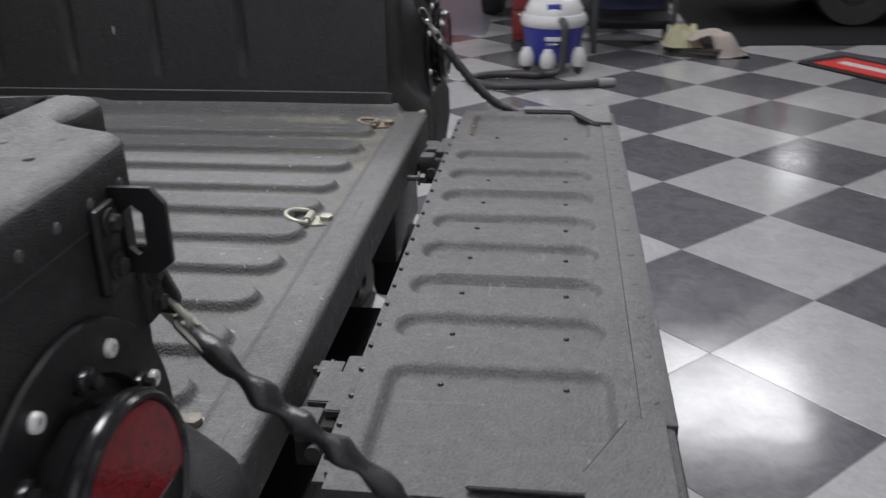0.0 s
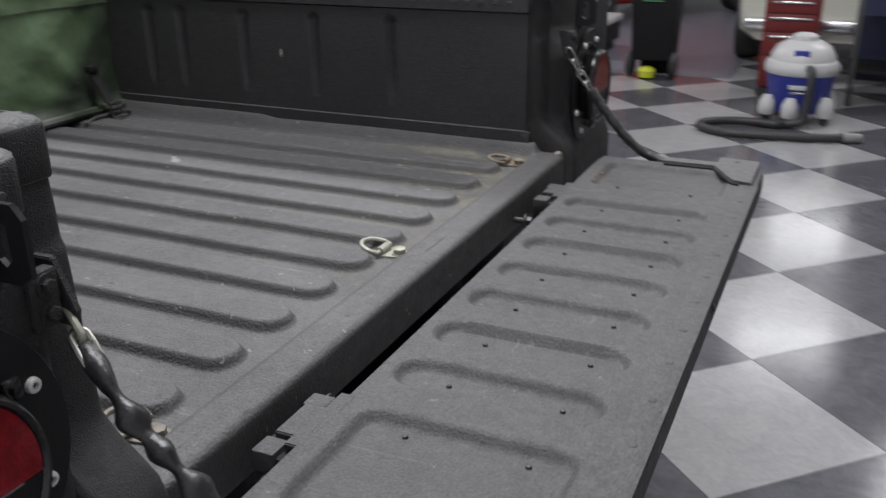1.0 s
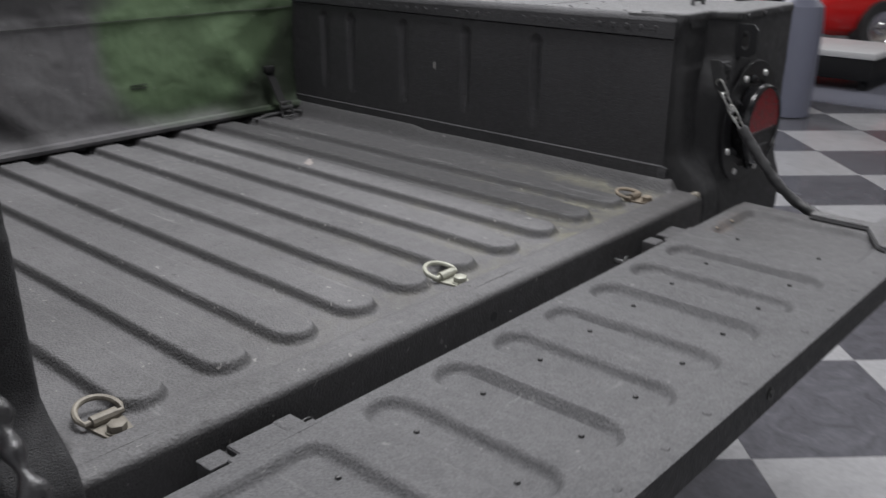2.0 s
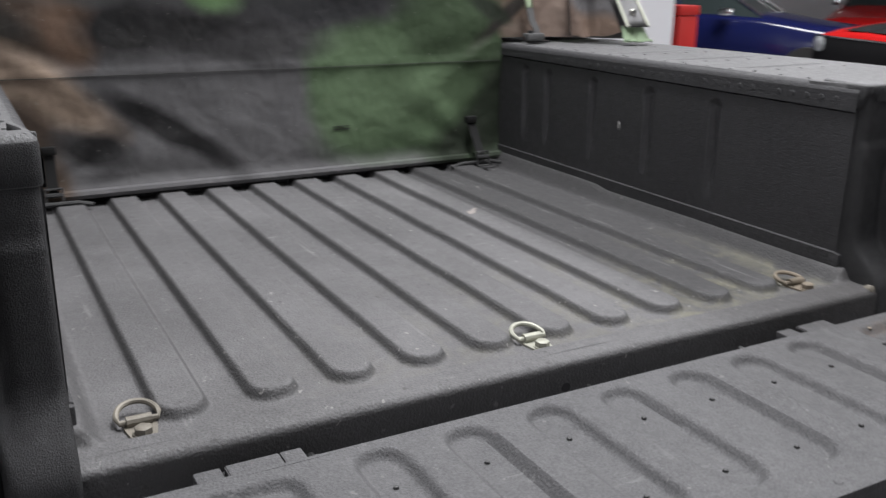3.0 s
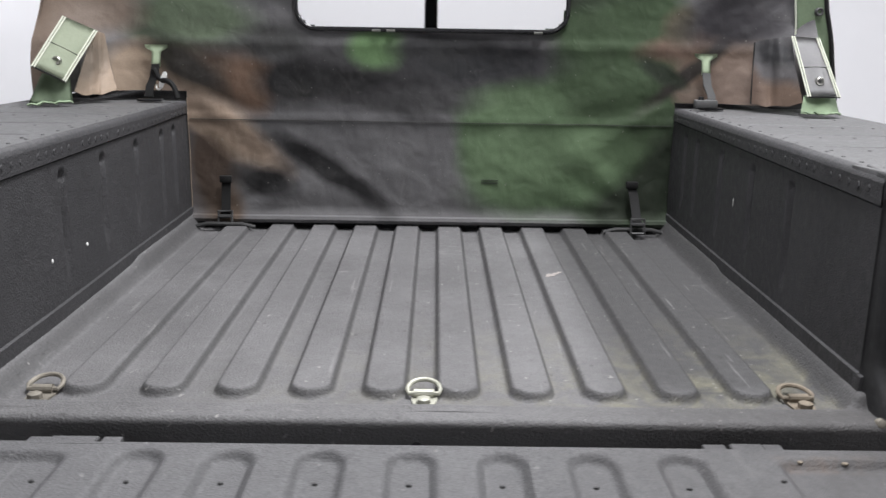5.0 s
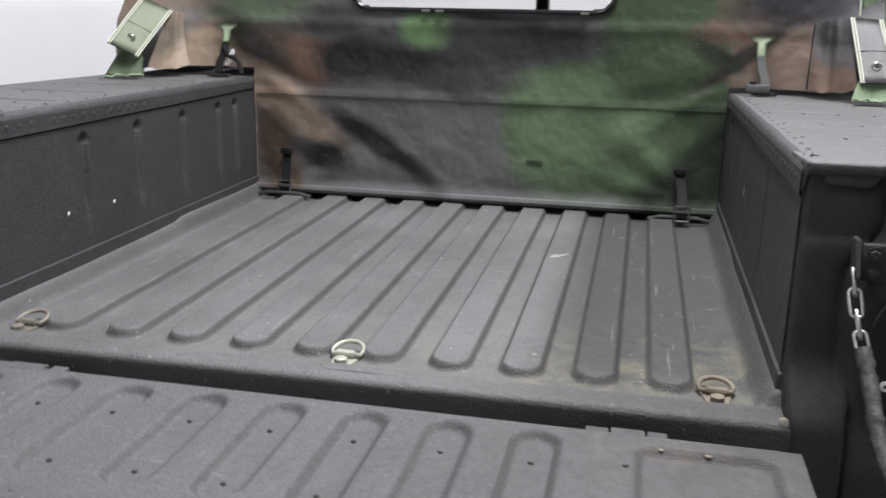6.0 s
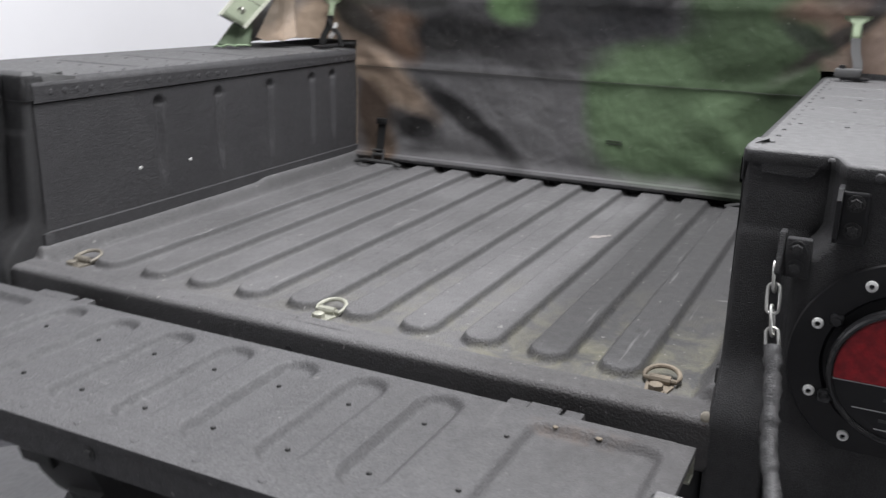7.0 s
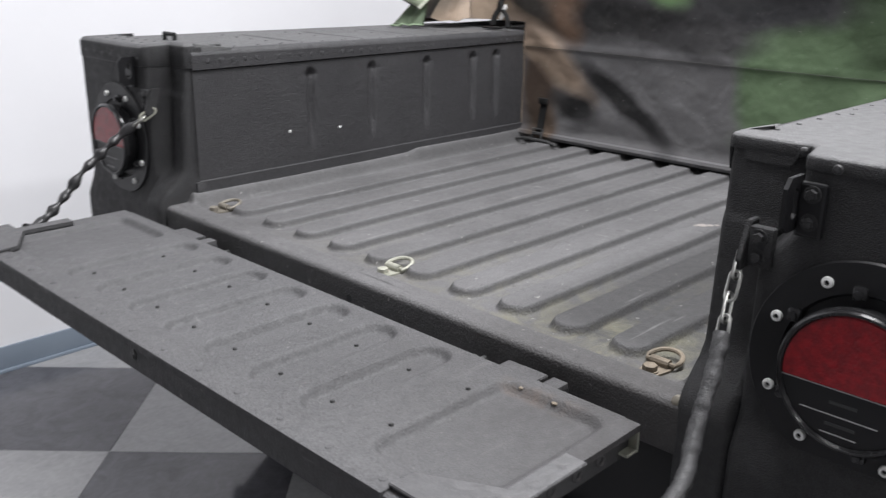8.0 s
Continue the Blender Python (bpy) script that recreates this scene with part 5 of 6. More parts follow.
M_LAMPGLASS = plain("headlight_glass", (0.55, 0.57, 0.58), 0.12, 0.4, vary=0.05)
M_TAILRED = plain("red_plastic", (0.35, 0.02, 0.015), 0.3)
M_BLUEGREY = plain("pale_blue_sheet", (0.11, 0.115, 0.15), 0.35, vary=0.06)


def shop_vacuum(x, y):
    t = thing("shop_vacuum", (x, y, 0), "blue and white wet-dry vacuum on casters on the tiled floor", "vacuum cleaner")
    m = pose(x, y, 0)
    part("tank", lathe(((0, 0.08), (0.19, 0.08), (0.20, 0.10), (0.225, 0.30), (0.235, 0.335), (0.235, 0.35), (0, 0.35)), m, 32), M_VACBLUE, t, "deep blue plastic tank")
    lid = part("lid", lathe(((0.24, 0.345), (0.25, 0.36), (0.25, 0.40), (0.235, 0.43), (0.22, 0.435), (0.215, 0.47), (0.18, 0.53), (0.12, 0.565), (0.09, 0.57), (0.085, 0.60), (0.06, 0.615), (0, 0.615)), m, 32), M_VACWHITE, t, "white plastic motor head")
    part("label", box(x - 0.05, x + 0.05, y - 0.205, y - 0.175, 0.47, 0.52, 0.004), M_VACBLUE, lid)
    part("decal", box(x - 0.06, x + 0.075, y - 0.232, y - 0.205, 0.255, 0.285, 0.003), M_VACWHITE, t)
    part("decal", box(x - 0.05, x + 0.06, y - 0.226, y - 0.200, 0.225, 0.24, 0.003), M_CHROME, t)
    for deg in (215, 262, 325, 35, 120):
        a = radians(deg)
        cx, cy = x + 0.235 * math.cos(a), y + 0.235 * math.sin(a)
        bm = lathe(((0, 0.20), (0.03, 0.195), (0.055, 0.15), (0.06, 0.09), (0.05, 0.06), (0, 0.06)), pose(cx, cy, 0), 16)
        foot = part("caster_foot", bm, M_VACWHITE, t, "white rounded caster foot")
        part("caster", lathe(((0, -0.016), (0.03, -0.016), (0.034, 0), (0.03, 0.016), (0, 0.016)), pose(cx, cy, 0.034, 90), 14), M_RUBBER, foot)
    # hose: out of the head, down the side, once round on the floor
    pts = [(x + 0.05, y - 0.20, 0.40), (x + 0.075, y - 0.27, 0.40), (x + 0.085, y - 0.30, 0.33), (x + 0.075, y - 0.30, 0.15), (x + 0.05, y - 0.31, 0.055), (x - 0.05, y - 0.31, 0.032)]
    pts += [(x - 0.27 + 0.32 * math.cos(a), y - 0.52 + 0.20 * math.sin(a), 0.032) for a in (radians(v) for v in range(60, 285, 25))]
    pts += [(x + 0.05, y - 0.67, 0.032), (x + 0.22, y - 0.63, 0.032), (x + 0.34, y - 0.58, 0.034)]
    line = [Vector(p) for p in pts]
    fine = []
    for k in range(len(line) - 1):
        p0, p1, p2, p3 = line[max(k - 1, 0)], line[k], line[k + 1], line[min(k + 2, len(line) - 1)]
        for j in range(8):
            s = j / 8
            fine.append(0.5 * (2 * p1 + (p2 - p0) * s + (2 * p0 - 5 * p1 + 4 * p2 - p3) * s * s + (3 * p1 - p0 - 3 * p2 + p3) * s ** 3))
    hose = part("hose", tube(fine, [0.027 + 0.0025 * (k % 2) for k in range(len(fine))], 12), M_HOSE, t, "ribbed black hose coiled on the floor")
    part("hose_cuff", tube([fine[-1], fine[-1] + Vector((0.05, 0.01, 0)), fine[-1] + Vector((0.11, 0.03, 0))], [0.034, 0.034, 0.03], 12), plain("grey_cuff", (0.2, 0.2, 0.2), 0.5), hose)


shop_vacuum(-0.02, 6.99)


def tool_cabinet(x, y, turn):
    t = thing("tool_cabinet", (x, y, 0), "dark red rolling tool cabinet with chrome drawer pulls", "tool cabinet")
    bm = box(x - 0.20, x + 0.20, y - 0.20, y + 0.20, 0.10, 0.80, 0.008)
    part("body", bm, M_REDBOX, t)
    for k, (z0, z1) in enumerate(((0.14, 0.34), (0.35, 0.52), (0.53, 0.66), (0.67, 0.78))):
        d = part("drawer", box(x - 0.188, x + 0.188, y - 0.212, y - 0.19, z0, z1, 0.004), M_REDBOX, t)
        part("handle", box(x - 0.15, x + 0.15, y - 0.232, y - 0.212, z1 - 0.035, z1 - 0.02, 0.004), M_CHROME, d, "chrome drawer pull")
    for dx in (-0.16, 0.16):
        for dy in (-0.16, 0.16):
            part("caster", lathe(((0, -0.015), (0.045, -0.015), (0.05, 0), (0.045, 0.015), (0, 0.015)), pose(x + dx, y + dy, 0.05, 90), 14), M_RUBBER, t)
    part("top_tray", box(x - 0.21, x + 0.21, y - 0.21, y + 0.21, 0.80, 0.82, 0.006), M_CHROME, t)


tool_cabinet(-0.17, 7.86, 0)

# white carton with cloths on the tool cabinet
c = thing("parts_tray", (-0.1, 7.86, 0.82), "white parts tray lying on the tool cabinet", "tray")
part("tray", box(-0.30, 0.0, 7.72, 7.98, 0.821, 0.86, 0.01), M_VACWHITE, c)


def utility_cart(x, y):
    t = thing("utility_cart", (x, y, 0), "tall black wheeled bin cart with green lettering bars", "cart")
    bm = box(x - 0.20, x + 0.20, y - 0.22, y + 0.22, 0.16, 0.92, 0.03)
    for v in bm.verts:
        f = 0.86 + 0.14 * (v.co.z - 0.16) / 0.76
        v.co.x, v.co.y = x + (v.co.x - x) * f, y + (v.co.y - y) * f
    part("body", bm, M_SHADOWBLACK, t)
    part("rim", box(x - 0.22, x + 0.22, y - 0.24, y + 0.24, 0.90, 0.94, 0.012), M_SHADOWBLACK, t)
    for z, w in ((0.70, 0.11), (0.67, 0.09)):
        part("label_bar", box(x - w, x + w, y - 0.226, y - 0.205, z, z + 0.012, 0.002), plain("green_bar", (0.05, 0.2, 0.09), 0.5), t)
    for dx in (-0.19, 0.19):
        part("wheel", lathe(((0, -0.025), (0.10, -0.025), (0.115, 0), (0.10, 0.025), (0, 0.025)), pose(x + dx, y - 0.1, 0.115, 90, 0, 90), 24), M_RUBBER, t)
    part("leg", box(x - 0.15, x + 0.15, y + 0.12, y + 0.18, 0.0, 0.18, 0.01), M_SHADOWBLACK, t)
    part("foot_pad", lathe(((0, 0), (0.07, 0.01), (0.08, 0.07), (0.05, 0.10), (0, 0.10)), pose(x - 0.03, y - 0.16, 0.005), 16), M_YELLOW, t, "bright yellow plastic pad")


utility_cart(-1.33, 8.35)


def workbench(x0, x1, y0, y1, h):
    t = thing("work_table", ((x0 + x1) / 2, (y0 + y1) / 2, 0), "navy steel work table with thin legs", "table")
    part("tabletop", box(x0, x1, y0, y1, h - 0.05, h, 0.01), M_NAVY, t)
    for x in (x0 + 0.03, x1 - 0.03):
        for y in (y0 + 0.03, y1 - 0.03):
            part("leg", box(x - 0.022, x + 0.022, y - 0.022, y + 0.022, 0.0, h - 0.05, 0.004), M_DARKSTEEL, t)
    part("apron", box(x0 + 0.02, x1 - 0.02, y0 + 0.01, y0 + 0.03, h - 0.20, h - 0.05), M_NAVY, t)
    part("lower_shelf", box(x0 + 0.02, x1 - 0.02, y0 + 0.04, y1 - 0.02, 0.24, 0.27, 0.004), M_SHADOWBLACK, t)
    part("back_panel", box(x0 + 0.02, x1 - 0.02, y1 - 0.03, y1 - 0.01, 0.10, h - 0.05), M_NAVY, t)


workbench(0.28, 0.98, 7.60, 8.25, 0.88)

# crumpled cloths on a dark mat
def cloth_heap(name, label, mat, x, y, z, rx, ry, h, seed):
    rng = Vector((seed * 3.1, seed * 1.7, 0))
    bm = bmesh.new()
    n = 26
    rows = []
    for i in range(n):
        row = []
        for j in range(n):
            u, v = 2 * i / (n - 1) - 1, 2 * j / (n - 1) - 1
            r = math.hypot(u, v)
            fold = noise.noise(Vector((u * 1.7, v * 1.7, 0)) + rng) + 0.6 * noise.noise(Vector((u * 4, v * 4, 1)) + rng)
            up = max(0.0, 1 - r ** 6) * (0.62 + 0.75 * noise.noise(Vector((u * 2.2, v * 2.2, 3)) + rng) + 0.4 * noise.noise(Vector((u * 6, v * 6, 1)) + rng)) + 0.06 * abs(fold)
            row.append(bm.verts.new((x + rx * u * (1 + 0.18 * noise.noise(Vector((u, v, 5)) + rng)), y + ry * v * (1 + 0.18 * noise.noise(Vector((u, v, 9)) + rng)), z + max(0.004, h * up))))
        rows.append(row)
    for a, b in zip(rows, rows[1:]):
        for j in range(n - 1):
            bm.faces.new((a[j], a[j + 1], b[j + 1], b[j]))
    bmesh.ops.solidify(bm, geom=bm.faces[:], thickness=0.006)
    return solo(name, bm, mat, label, "cloth", at=(x, y, z))


mats = thing("floor_mats", (1.1, 7.65, 0), "stack of dark folded mats lying on the tiles", "mat")
for k, (z0, z1, out) in enumerate(((0.001, 0.024, 0.0), (0.025, 0.046, -0.02), (0.047, 0.068, 0.015))):
    part("mat", slab([(0.88 - out, 7.56 - out * 0.5), (1.28 + out, 7.42 + out), (1.42, 7.68), (1.0, 7.86)], z0, z1, bevel=0.006), M_CARTON, mats)
cloth_heap("towel", "crumpled pale yellow towel on dark mats", M_TOWEL, 1.03, 7.66, 0.069, 0.16, 0.16, 0.19, 3)


def draped_cloth(x0, x1, y0, y1):
    """A stiff cloth laid over the mats that slides down to the tiles on one side and in front."""
    def drape(x, y):
        fall = smooth_step(1.36, 1.53, x + 0.03 * math.sin(14 * y)) + smooth_step(1.22, 1.30, x) * smooth_step(7.56, 7.43, y)
        crease = 0.035 * noise.noise(Vector((x * 7, y * 5, 1.0))) + 0.018 * math.sin(24 * x + 9 * y)
        return (x + 0.012 * noise.noise(Vector((y * 9, 0, 3))), y + 0.06 * (x - x0) * (1 if y < 7.6 else 0.4), 0.074 + max(-0.070, (0.10 + crease) * (1 - min(1.0, fall)) - 0.069 * min(1.0, fall)))
    bm = sheet(spaced(x0, x1, 0.018), spaced(y0, y1, 0.018), drape)
    bmesh.ops.solidify(bm, geom=bm.faces[:], thickness=0.005)
    solo("drop_cloth", bm, M_GREYCLOTH, "stiff beige cloth sliding off the dark mats", "cloth", at=((x0 + x1) / 2, (y0 + y1) / 2, 0.07))


draped_cloth(1.04, 1.55, 7.42, 7.80)

# red and white sign board flat on a black mat
s = thing("floor_sign", (2.3, 7.08, 0), "flat red and white sign on a black mat on the floor", "sign")
q = Matrix.Translation((2.34, 7.05, 0)) @ Matrix.Rotation(radians(-56), 4, "Z")
part("mat", slab([(-0.46, -0.26), (0.46, -0.26), (0.46, 0.26), (-0.46, 0.26)], 0.001, 0.012, q, 0.003), M_SHADOWBLACK, s)
part("panel", slab([(-0.36, -0.18), (0.40, -0.18), (0.40, 0.18), (-0.36, 0.18)], 0.0125, 0.018, q), M_REDBRIGHT, s, smooth=False)
part("stripe", slab([(-0.26, -0.05), (0.36, -0.05), (0.36, 0.05), (-0.26, 0.05)], 0.0182, 0.021, q), M_VACWHITE, s, smooth=False)


def car(name, label, front, ahead, paint, length=4.6, width=1.78, height=1.34, stripe=None, grille=None, wide=False, nose=0.74, belt=0.92, round_lamps=True):
    """A saloon built on its own x axis (nose at x = 0, tail at -length), then stood in place."""
    t = thing(name, (front[0], front[1], 0), label, "car")
    yaw = math.atan2(ahead[1], ahead[0])
    m = Matrix.Translation((front[0], front[1], 0)) @ Matrix.Rotation(yaw, 4, "Z")
    L, W = length, width / 2
    # body sections: x, half width, low edge, shoulder height, top height
    secs = [(0.0, W * 0.80, 0.36, nose - 0.12, nose - 0.06), (-0.05, W * 0.90, 0.28, nose - 0.06, nose), (-0.35, W * 0.97, 0.24, nose, nose + 0.05), (-0.9, W, 0.22, nose + 0.06, nose + 0.11), (-1.45, W, 0.22, belt - 0.04, belt + 0.02), (-2.2, W, 0.22, belt, belt + 0.02),
            (-3.1, W, 0.22, belt, belt + 0.02), (-3.6, W, 0.22, belt + 0.01, belt + 0.04), (-4.2, W * 0.97, 0.26, belt - 0.02, belt + 0.02), (-L + 0.03, W * 0.9, 0.32, belt - 0.08, belt - 0.03), (-L, W * 0.84, 0.40, belt - 0.16, belt - 0.12)]
    own = bmesh.new()
    rings = []
    for x, w, lo, sh, top in secs:
        prof = [(0, lo), (w * 0.8, lo), (w * 0.97, lo + 0.10), (w, (lo + sh) / 2), (w * 0.97, sh - 0.05), (w * 0.90, sh + 0.3 * (top - sh)), (w * 0.62, top), (0, top + 0.012)]
        ring = [(y, z) for y, z in prof] + [(-y, z) for y, z in prof[-2:0:-1]]
        rings.append([own.verts.new((x, y, z)) for y, z in ring])
    n = len(rings[0])
    for a, b in zip(rings, rings[1:]):
        for j in range(n):
            own.faces.new((a[j], a[(j + 1) % n], b[(j + 1) % n], b[j]))
    own.faces.new(rings[0]), own.faces.new(rings[-1])
    own.transform(m)
    body = part("body", own, paint, t, angle=0.9)
    # glasshouse
    glass = [(-1.45, belt - 0.02, W * 0.86), (-2.15, height - 0.02, W * 0.66), (-2.9, height, W * 0.66), (-3.75, belt, W * 0.84)]
    own = bmesh.new()
    rows = [[own.verts.new((x, s * w, z)) for s in (-1, 1)] + [own.verts.new((x, s * W * 0.88, belt - 0.03)) for s in (1, -1)] for x, z, w in glass]
    for a, b in zip(rows, rows[1:]):
        for j in range(4):
            own.faces.new((a[j], a[(j + 1) % 4], b[(j + 1) % 4], b[j]))
    own.faces.new(rows[0]), own.faces.new(rows[-1])
    own.transform(m)
    part("window_glass", own, M_CARGLASS, t, smooth=False)
    own = sheet((-2.08, -2.5, -2.95), spaced(-W * 0.66, W * 0.66, 0.2), lambda x, y: (x, y, height + 0.004 + 0.02 * (1 - (y / W) ** 2)))
    bmesh.ops.solidify(own, geom=own.faces[:], thickness=0.012)
    own.transform(m)
    part("roof", own, paint, t)
    for s in (-1, 1):
        for p in (((-1.45, belt), (-2.15, height)), ((-2.95, height), (-3.75, belt + 0.01)), ((-2.55, belt), (-2.55, height))):
            (x0, z0), (x1, z1) = p
            own = tube([(x0, s * W * 0.865, z0), (x1, s * W * 0.67, z1)], 0.022, 8)
            own.transform(m)
            part("pillar", own, paint if p[0][0] != -1.45 else M_CHROME, t)
        own = box(-1.95, -1.78, s * (W + 0.02), s * (W + 0.14), belt, belt + 0.10, 0.03)
        own.transform(m)
        part("mirror", own, M_CHROME, t)
        for x in (-0.85, -3.55):
            own = lathe(((0.19, -0.10), (0.31, -0.11), (0.325, 0), (0.31, 0.11), (0.19, 0.10)), m @ pose(x, s * (W - 0.08), 0.325, 90), 28)
            w = part("wheel", own, M_RUBBER, t)
            own = lathe(((0, 0.075), (0.05, 0.085), (0.07, 0.07), (0.16, 0.075), (0.195, 0.10), (0.2, 0.06)), m @ pose(x, s * (W - 0.08), 0.325, 90 if s < 0 else -90), 24)
            part("rim", own, M_CHROME, w)
        own = lathe(((0, 0.02), (0.06, 0.018), (0.085, 0.0), (0.092, -0.03)), m @ pose(0.022 if wide else 0.012, s * W * (0.76 if wide else 0.66), nose - 0.15, 0, 90, 0), 20)
        part("headlight", own, M_LAMPGLASS, t, "round clear headlight")
        own = box(-L - 0.012, -L + 0.05, s * W * 0.45, s * W * 0.78, belt - 0.28, belt - 0.18, 0.01)
        own.transform(m)
        part("tail_lamp", own, M_TAILRED, t)
    half = W * (0.88 if wide else 0.50)
    own = box(-0.03, 0.015, -half, half, nose - 0.42 if wide else nose - 0.24, nose - 0.07, 0.01)
    own.transform(m)
    part("grille", own, grille or M_SHADOWBLACK, t)
    if wide:
        own = box(-0.03, 0.02, -half, half, nose - 0.068, nose - 0.05, 0.004)
        own.transform(m)
        part("grille_trim", own, M_CHROME, t)
    own = box(-0.06, 0.07, -W * 0.86, W * 0.86, 0.40, 0.50, 0.03)
    own.transform(m)
    part("bumper", own, M_CHROME, t)
    own = box(-L - 0.07, -L + 0.06, -W * 0.86, W * 0.86, 0.42, 0.52, 0.03)
    own.transform(m)
    part("bumper", own, M_CHROME, t)
    if stripe:
        for s in (-1, 1):
            own = sheet(spaced(-0.06, -1.40, 0.12), (s * 0.012, s * 0.20, s * 0.38), lambda x, y: (x, y, nose + 0.022 + (0.05 * min(1.0, (-0.05 - x) / 0.3) + 0.06 * min(1.0, max(0.0, (-0.35 - x) / 0.55)) + (belt + 0.02 - nose - 0.11) * min(1.0, max(0.0, (-0.9 - x) / 0.55)))))
            own.transform(m)
            part("bonnet_stripe", own, stripe, t, "matt black bonnet stripe")
    return t


car("muscle_car", "glossy red classic car with black bonnet stripes and grille", (-5.86, 9.33), (-0.233, -0.973), M_CARRED, stripe=M_SHADOWBLACK, wide=True, nose=0.89, belt=1.06, height=1.46)
car("classic_car", "dark blue classic coupe with chrome mirror and bumper", (-6.85, 11.2), (0.85, 0.53), M_CARBLUE, nose=0.80, belt=0.98, height=1.40)
car("sports_car", "glossy red car parked behind the lift post", (-3.9, 11.2), (-0.55, -0.83), M_CARRED, nose=0.80, belt=0.98)
car("red_coupe", "red coupe with dark glass parked behind the blue car", (-8.7, 13.3), (0.45, -0.9), M_CARRED, nose=0.80, belt=0.98, height=1.38)
car("white_car", "cream white car parked beyond the tool cabinet", (0.14, 13.25), (0.0, 1.0), M_CARWHITE, nose=0.78, belt=0.98)


def lift_post(x, y):
    t = thing("lift_post", (x, y, 0), "black steel vehicle lift post on the hall floor", "lift post")
    bm = box(x - 0.07, x + 0.07, y - 0.06, y + 0.06, 0.02, 3.2, 0.008)
    part("column", bm, M_SHADOWBLACK, t)
    part("base_plate", box(x - 0.2, x + 0.2, y - 0.18, y + 0.18, 0.001, 0.02, 0.003), M_DARKSTEEL, t)


lift_post(-3.5, 7.35)

b = thing("water_drum", (-3.05, 8.0, 0), "blue plastic drum with a white lid", "drum")
part("drum", lathe(((0, 0.01), (0.16, 0.01), (0.18, 0.1), (0.18, 0.72), (0.16, 0.80), (0, 0.80)), pose(-3.05, 8.0, 0), 24), M_NAVY, b)
part("lid", lathe(((0, 0.86), (0.12, 0.855), (0.17, 0.83), (0.17, 0.79)), pose(-3.05, 8.0, 0), 24), M_VACWHITE, b)
b = thing("covered_drum", (-2.2, 7.6, 0), "grey blue covered drum beside the red car", "drum")
part("cover", lathe(((0, 0.92), (0.12, 0.91), (0.17, 0.86), (0.18, 0.70), (0.17, 0.01), (0, 0.01)), pose(-2.2, 7.6, 0), 24), M_BLUEGREY, b)

c = thing("red_cabinet", (-6.15, 6.98, 0), "bright red narrow steel cabinet beside the partition", "cabinet")
part("body", box(-6.27, -6.03, 6.86, 7.10, 0.04, 1.10, 0.01), M_REDBRIGHT, c)
part("cap", box(-6.28, -6.02, 6.85, 7.11, 1.105, 1.20, 0.012), M_REDBRIGHT, c)
part("plinth", box(-6.26, -6.04, 6.87, 7.09, 0.0, 0.04), M_SHADOWBLACK, c)

# low loading ramp with a white deck
r = thing("loading_ramp", (-2.7, 9.4, 0), "low white loading ramp on a black frame", "ramp")
part("deck", box(-3.3, -2.0, 9.0, 9.9, 0.30, 0.36, 0.01), M_VACWHITE, r)
part("frame", box(-3.28, -2.02, 9.02, 9.88, 0.10, 0.30, 0.01), M_SHADOWBLACK, r)
for x in (-3.2, -2.1):
    part("leg", box(x - 0.04, x + 0.04, 9.1, 9.8, 0.0, 0.10), M_SHADOWBLACK, r)

# black sheet on the tiles stands in for the white car's shade
solo("under_car_shade", slab([(1.25, 7.98), (6.3, 8.3), (6.4, 11.2), (1.25, 11.2)], 0.001, 0.008, bevel=0.002), plain("under_car_black", (0.012, 0.012, 0.013), 0.7, scale=60, relief=0.2, spec=0.1), "black sheet for the shade under the white car", "mat", at=(3.8, 9.6, 0), smooth=False)
# long low white car with red marks above a dark underside
v = thing("white_convertible", (2.6, 10.0, 0), "long white classic car with red marks and dark underside", "car")
part("body", box(1.5, 6.2, 8.9, 10.7, 0.60, 1.0, 0.08), M_CARWHITE, v)
part("cabin", box(2.9, 4.9, 9.05, 10.55, 0.98, 1.34, 0.12), M_CARGLASS, v)
part("underside", box(1.6, 6.1, 9.0, 10.6, 0.28, 0.62, 0.02), M_SHADOWBLACK, v)
for x, w in ((1.92, 0.05), (2.20, 0.07), (3.02, 0.04)):
    part("stripe", box(x - w, x + w, 8.894, 8.90, 0.67, 0.93), M_TAILRED, v, "red stripe", smooth=False)
for x in (2.75, 5.3):
    w = part("wheel", lathe(((0.2, -0.12), (0.36, -0.13), (0.38, 0), (0.36, 0.13), (0.2, 0.12), (0.16, 0.04), (0, 0.04)), pose(x, 9.08, 0.38, 90), 28), M_RUBBER, v)
    part("wheel_far", lathe(((0.2, -0.12), (0.36, -0.13), (0.38, 0), (0.36, 0.13), (0.2, 0.12), (0.16, 0.04), (0, 0.04)), pose(x, 10.5, 0.38, 90), 28), M_RUBBER, v)

# plain epoxy aisle beyond the tiles
solo("aisle_floor", slab([(-2.6, 8.30), (-0.66, 8.44), (-0.72, 16.0), (-2.9, 16.0)], -0.004, 0.005, bevel=0.002), plain("grey_epoxy", (0.17, 0.175, 0.21), 0.3, vary=0.08, scale=120), "plain grey blue epoxy aisle beyond the tiles", "floor", "structure", smooth=False)

# ---------------------------------------------------------------- floor tiles
TILE, SPIN = 0.6096, radians(44.4)
t0 = Vector((0.555, 3.524))
ex, ey = Vector((math.cos(SPIN), math.sin(SPIN))) * TILE, Vector((-math.sin(SPIN), math.cos(SPIN))) * TILE


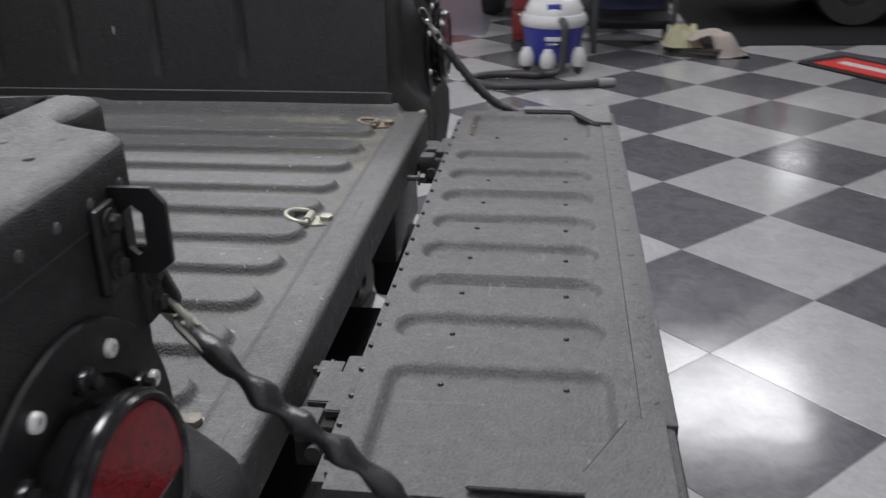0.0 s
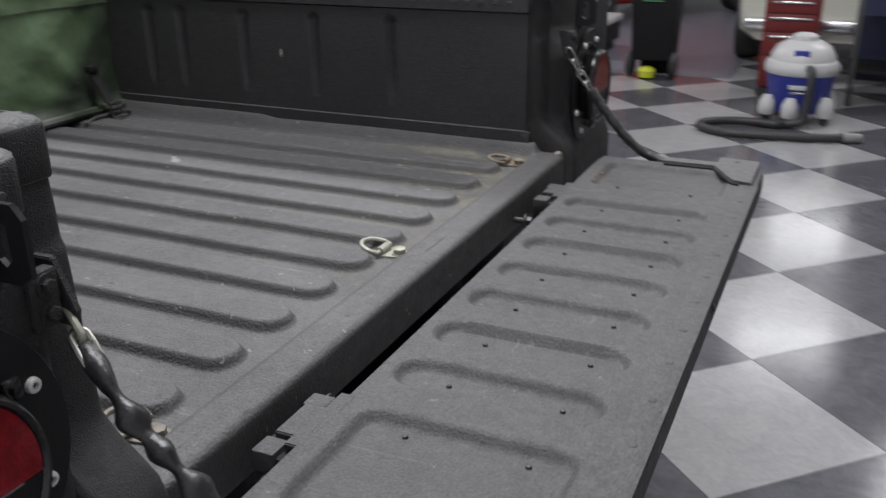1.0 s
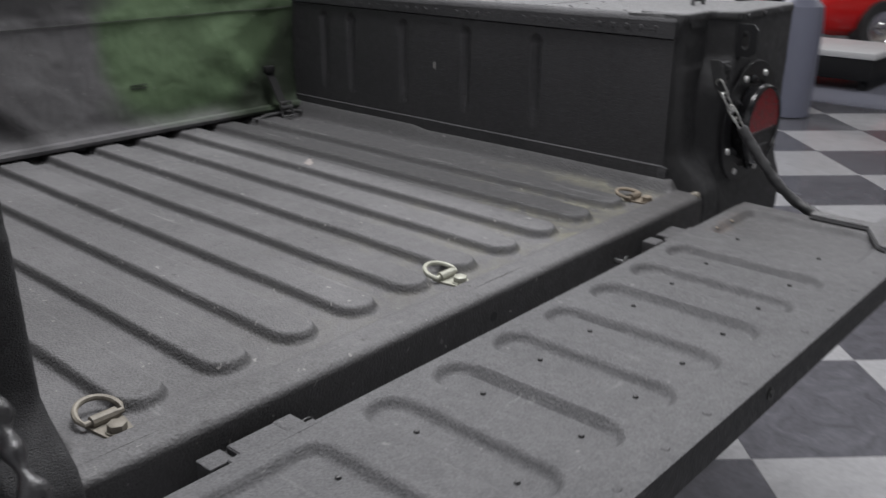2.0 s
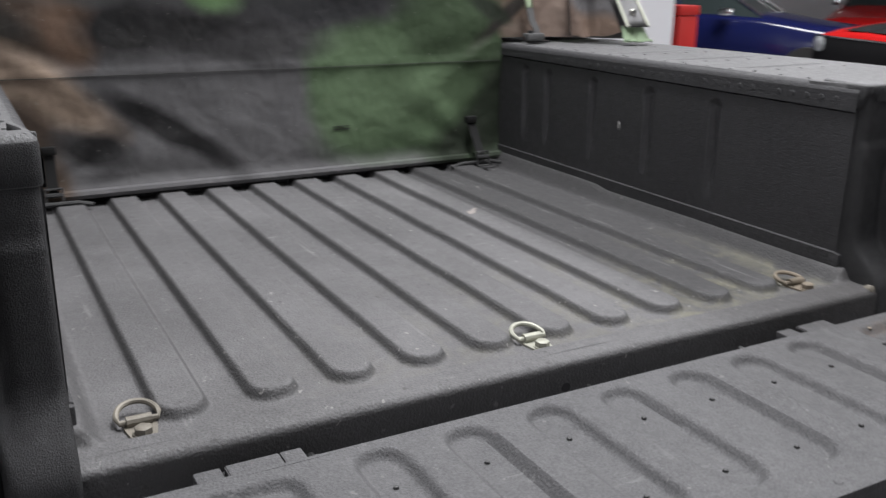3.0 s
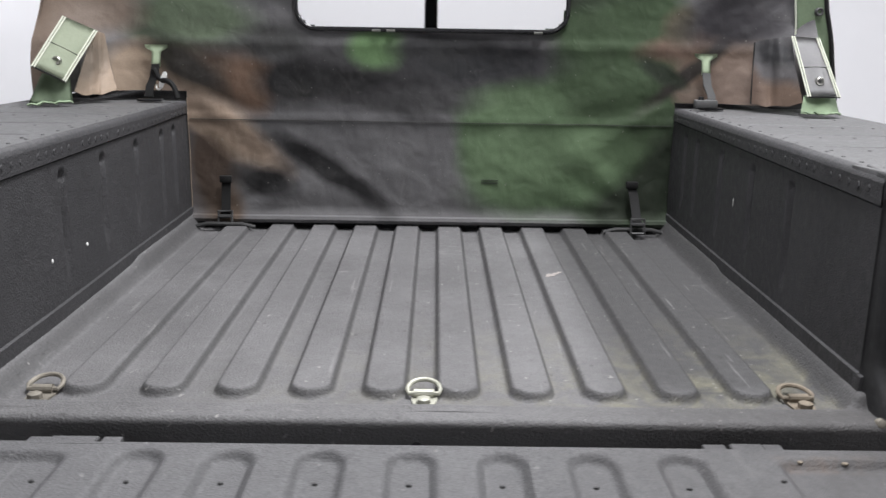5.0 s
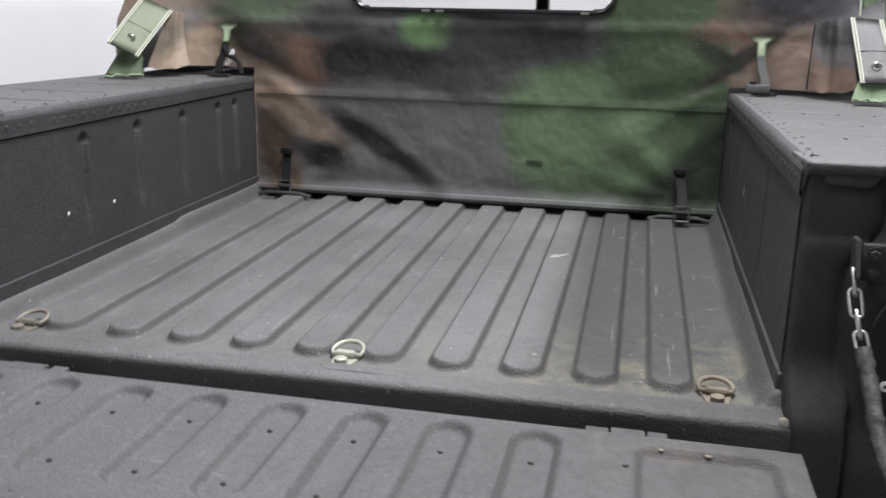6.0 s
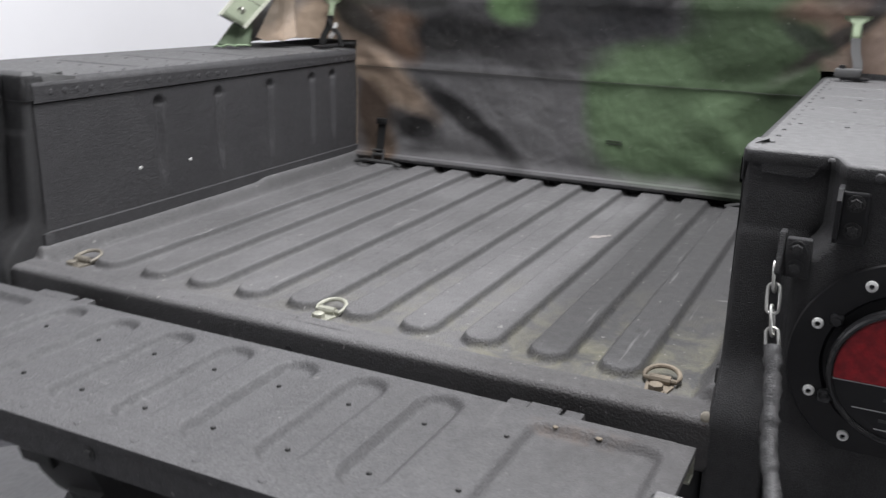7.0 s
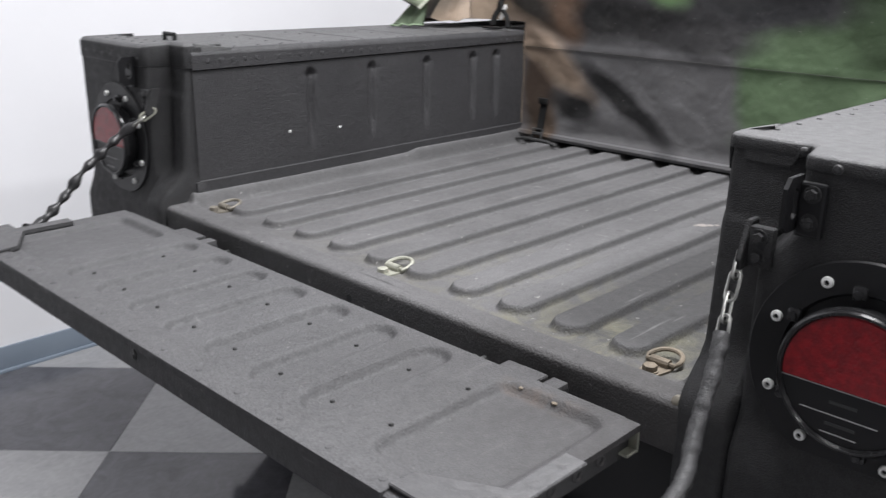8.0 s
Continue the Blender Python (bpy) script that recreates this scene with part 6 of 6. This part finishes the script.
def tile_mesh(name, mat):
    h = TILE / 2 - 0.0008
    bm = bmesh.new()
    low = [bm.verts.new((x * h, y * h, -0.006)) for x, y in ((-1, -1), (1, -1), (1, 1), (-1, 1))]
    mid = [bm.verts.new((x * h, y * h, -0.0006)) for x, y in ((-1, -1), (1, -1), (1, 1), (-1, 1))]
    top = [bm.verts.new((x * (h - 0.0007), y * (h - 0.0007), 0.0)) for x, y in ((-1, -1), (1, -1), (1, 1), (-1, 1))]
    for a, b in ((low, mid), (mid, top)):
        for k in range(4):
            bm.faces.new((a[k], a[(k + 1) % 4], b[(k + 1) % 4], b[k]))
    bm.faces.new(top)
    return mesh_of(name, bm, mat, smooth=False)


tiles_dark, tiles_pale = tile_mesh("dark_tile", M_TILE_D), tile_mesh("pale_tile", M_TILE_L)
floor = thing("floor", (0, 0, 0), "polished black and grey checkerboard vinyl tile floor", "floor", kind="structure")
rest = {True: ([], []), False: ([], [])}
for i in range(-40, 41):
    for j in range(-40, 41):
        c = t0 + ex * (i + 0.5) + ey * (j + 0.5)
        if not (HX0 - 0.3 < c.x < HX1 + 0.3 and HY0 - 0.4 < c.y < HY1 + 0.3):
            continue
        dark = (i + j) % 2 == 0
        if -2.6 < c.x < 3.4 and c.y < 8.6:
            ob = new("tile", tiles_dark if dark else tiles_pale)
            ob.matrix_basis = Matrix.Translation((c.x, c.y, 0)) @ Matrix.Rotation(SPIN, 4, "Z")
            ob.parent = floor
        else:
            verts, faces = rest[dark]
            h = TILE / 2 - 0.001
            n = len(verts)
            for a, b in ((-1, -1), (1, -1), (1, 1), (-1, 1)):
                p = c + (ex * a + ey * b) * (h / TILE)
                verts.append((p.x, p.y, 0.0))
            faces.append((n, n + 1, n + 2, n + 3))
for dark, (verts, faces) in rest.items():
    me = bpy.data.meshes.new("far_tiles")
    me.from_pydata(verts, [], faces)
    me.materials.append(M_TILE_D if dark else M_TILE_L)
    ob = new("far_tiles", me)
    ob.parent = floor
    ob["kind"] = "stuff"
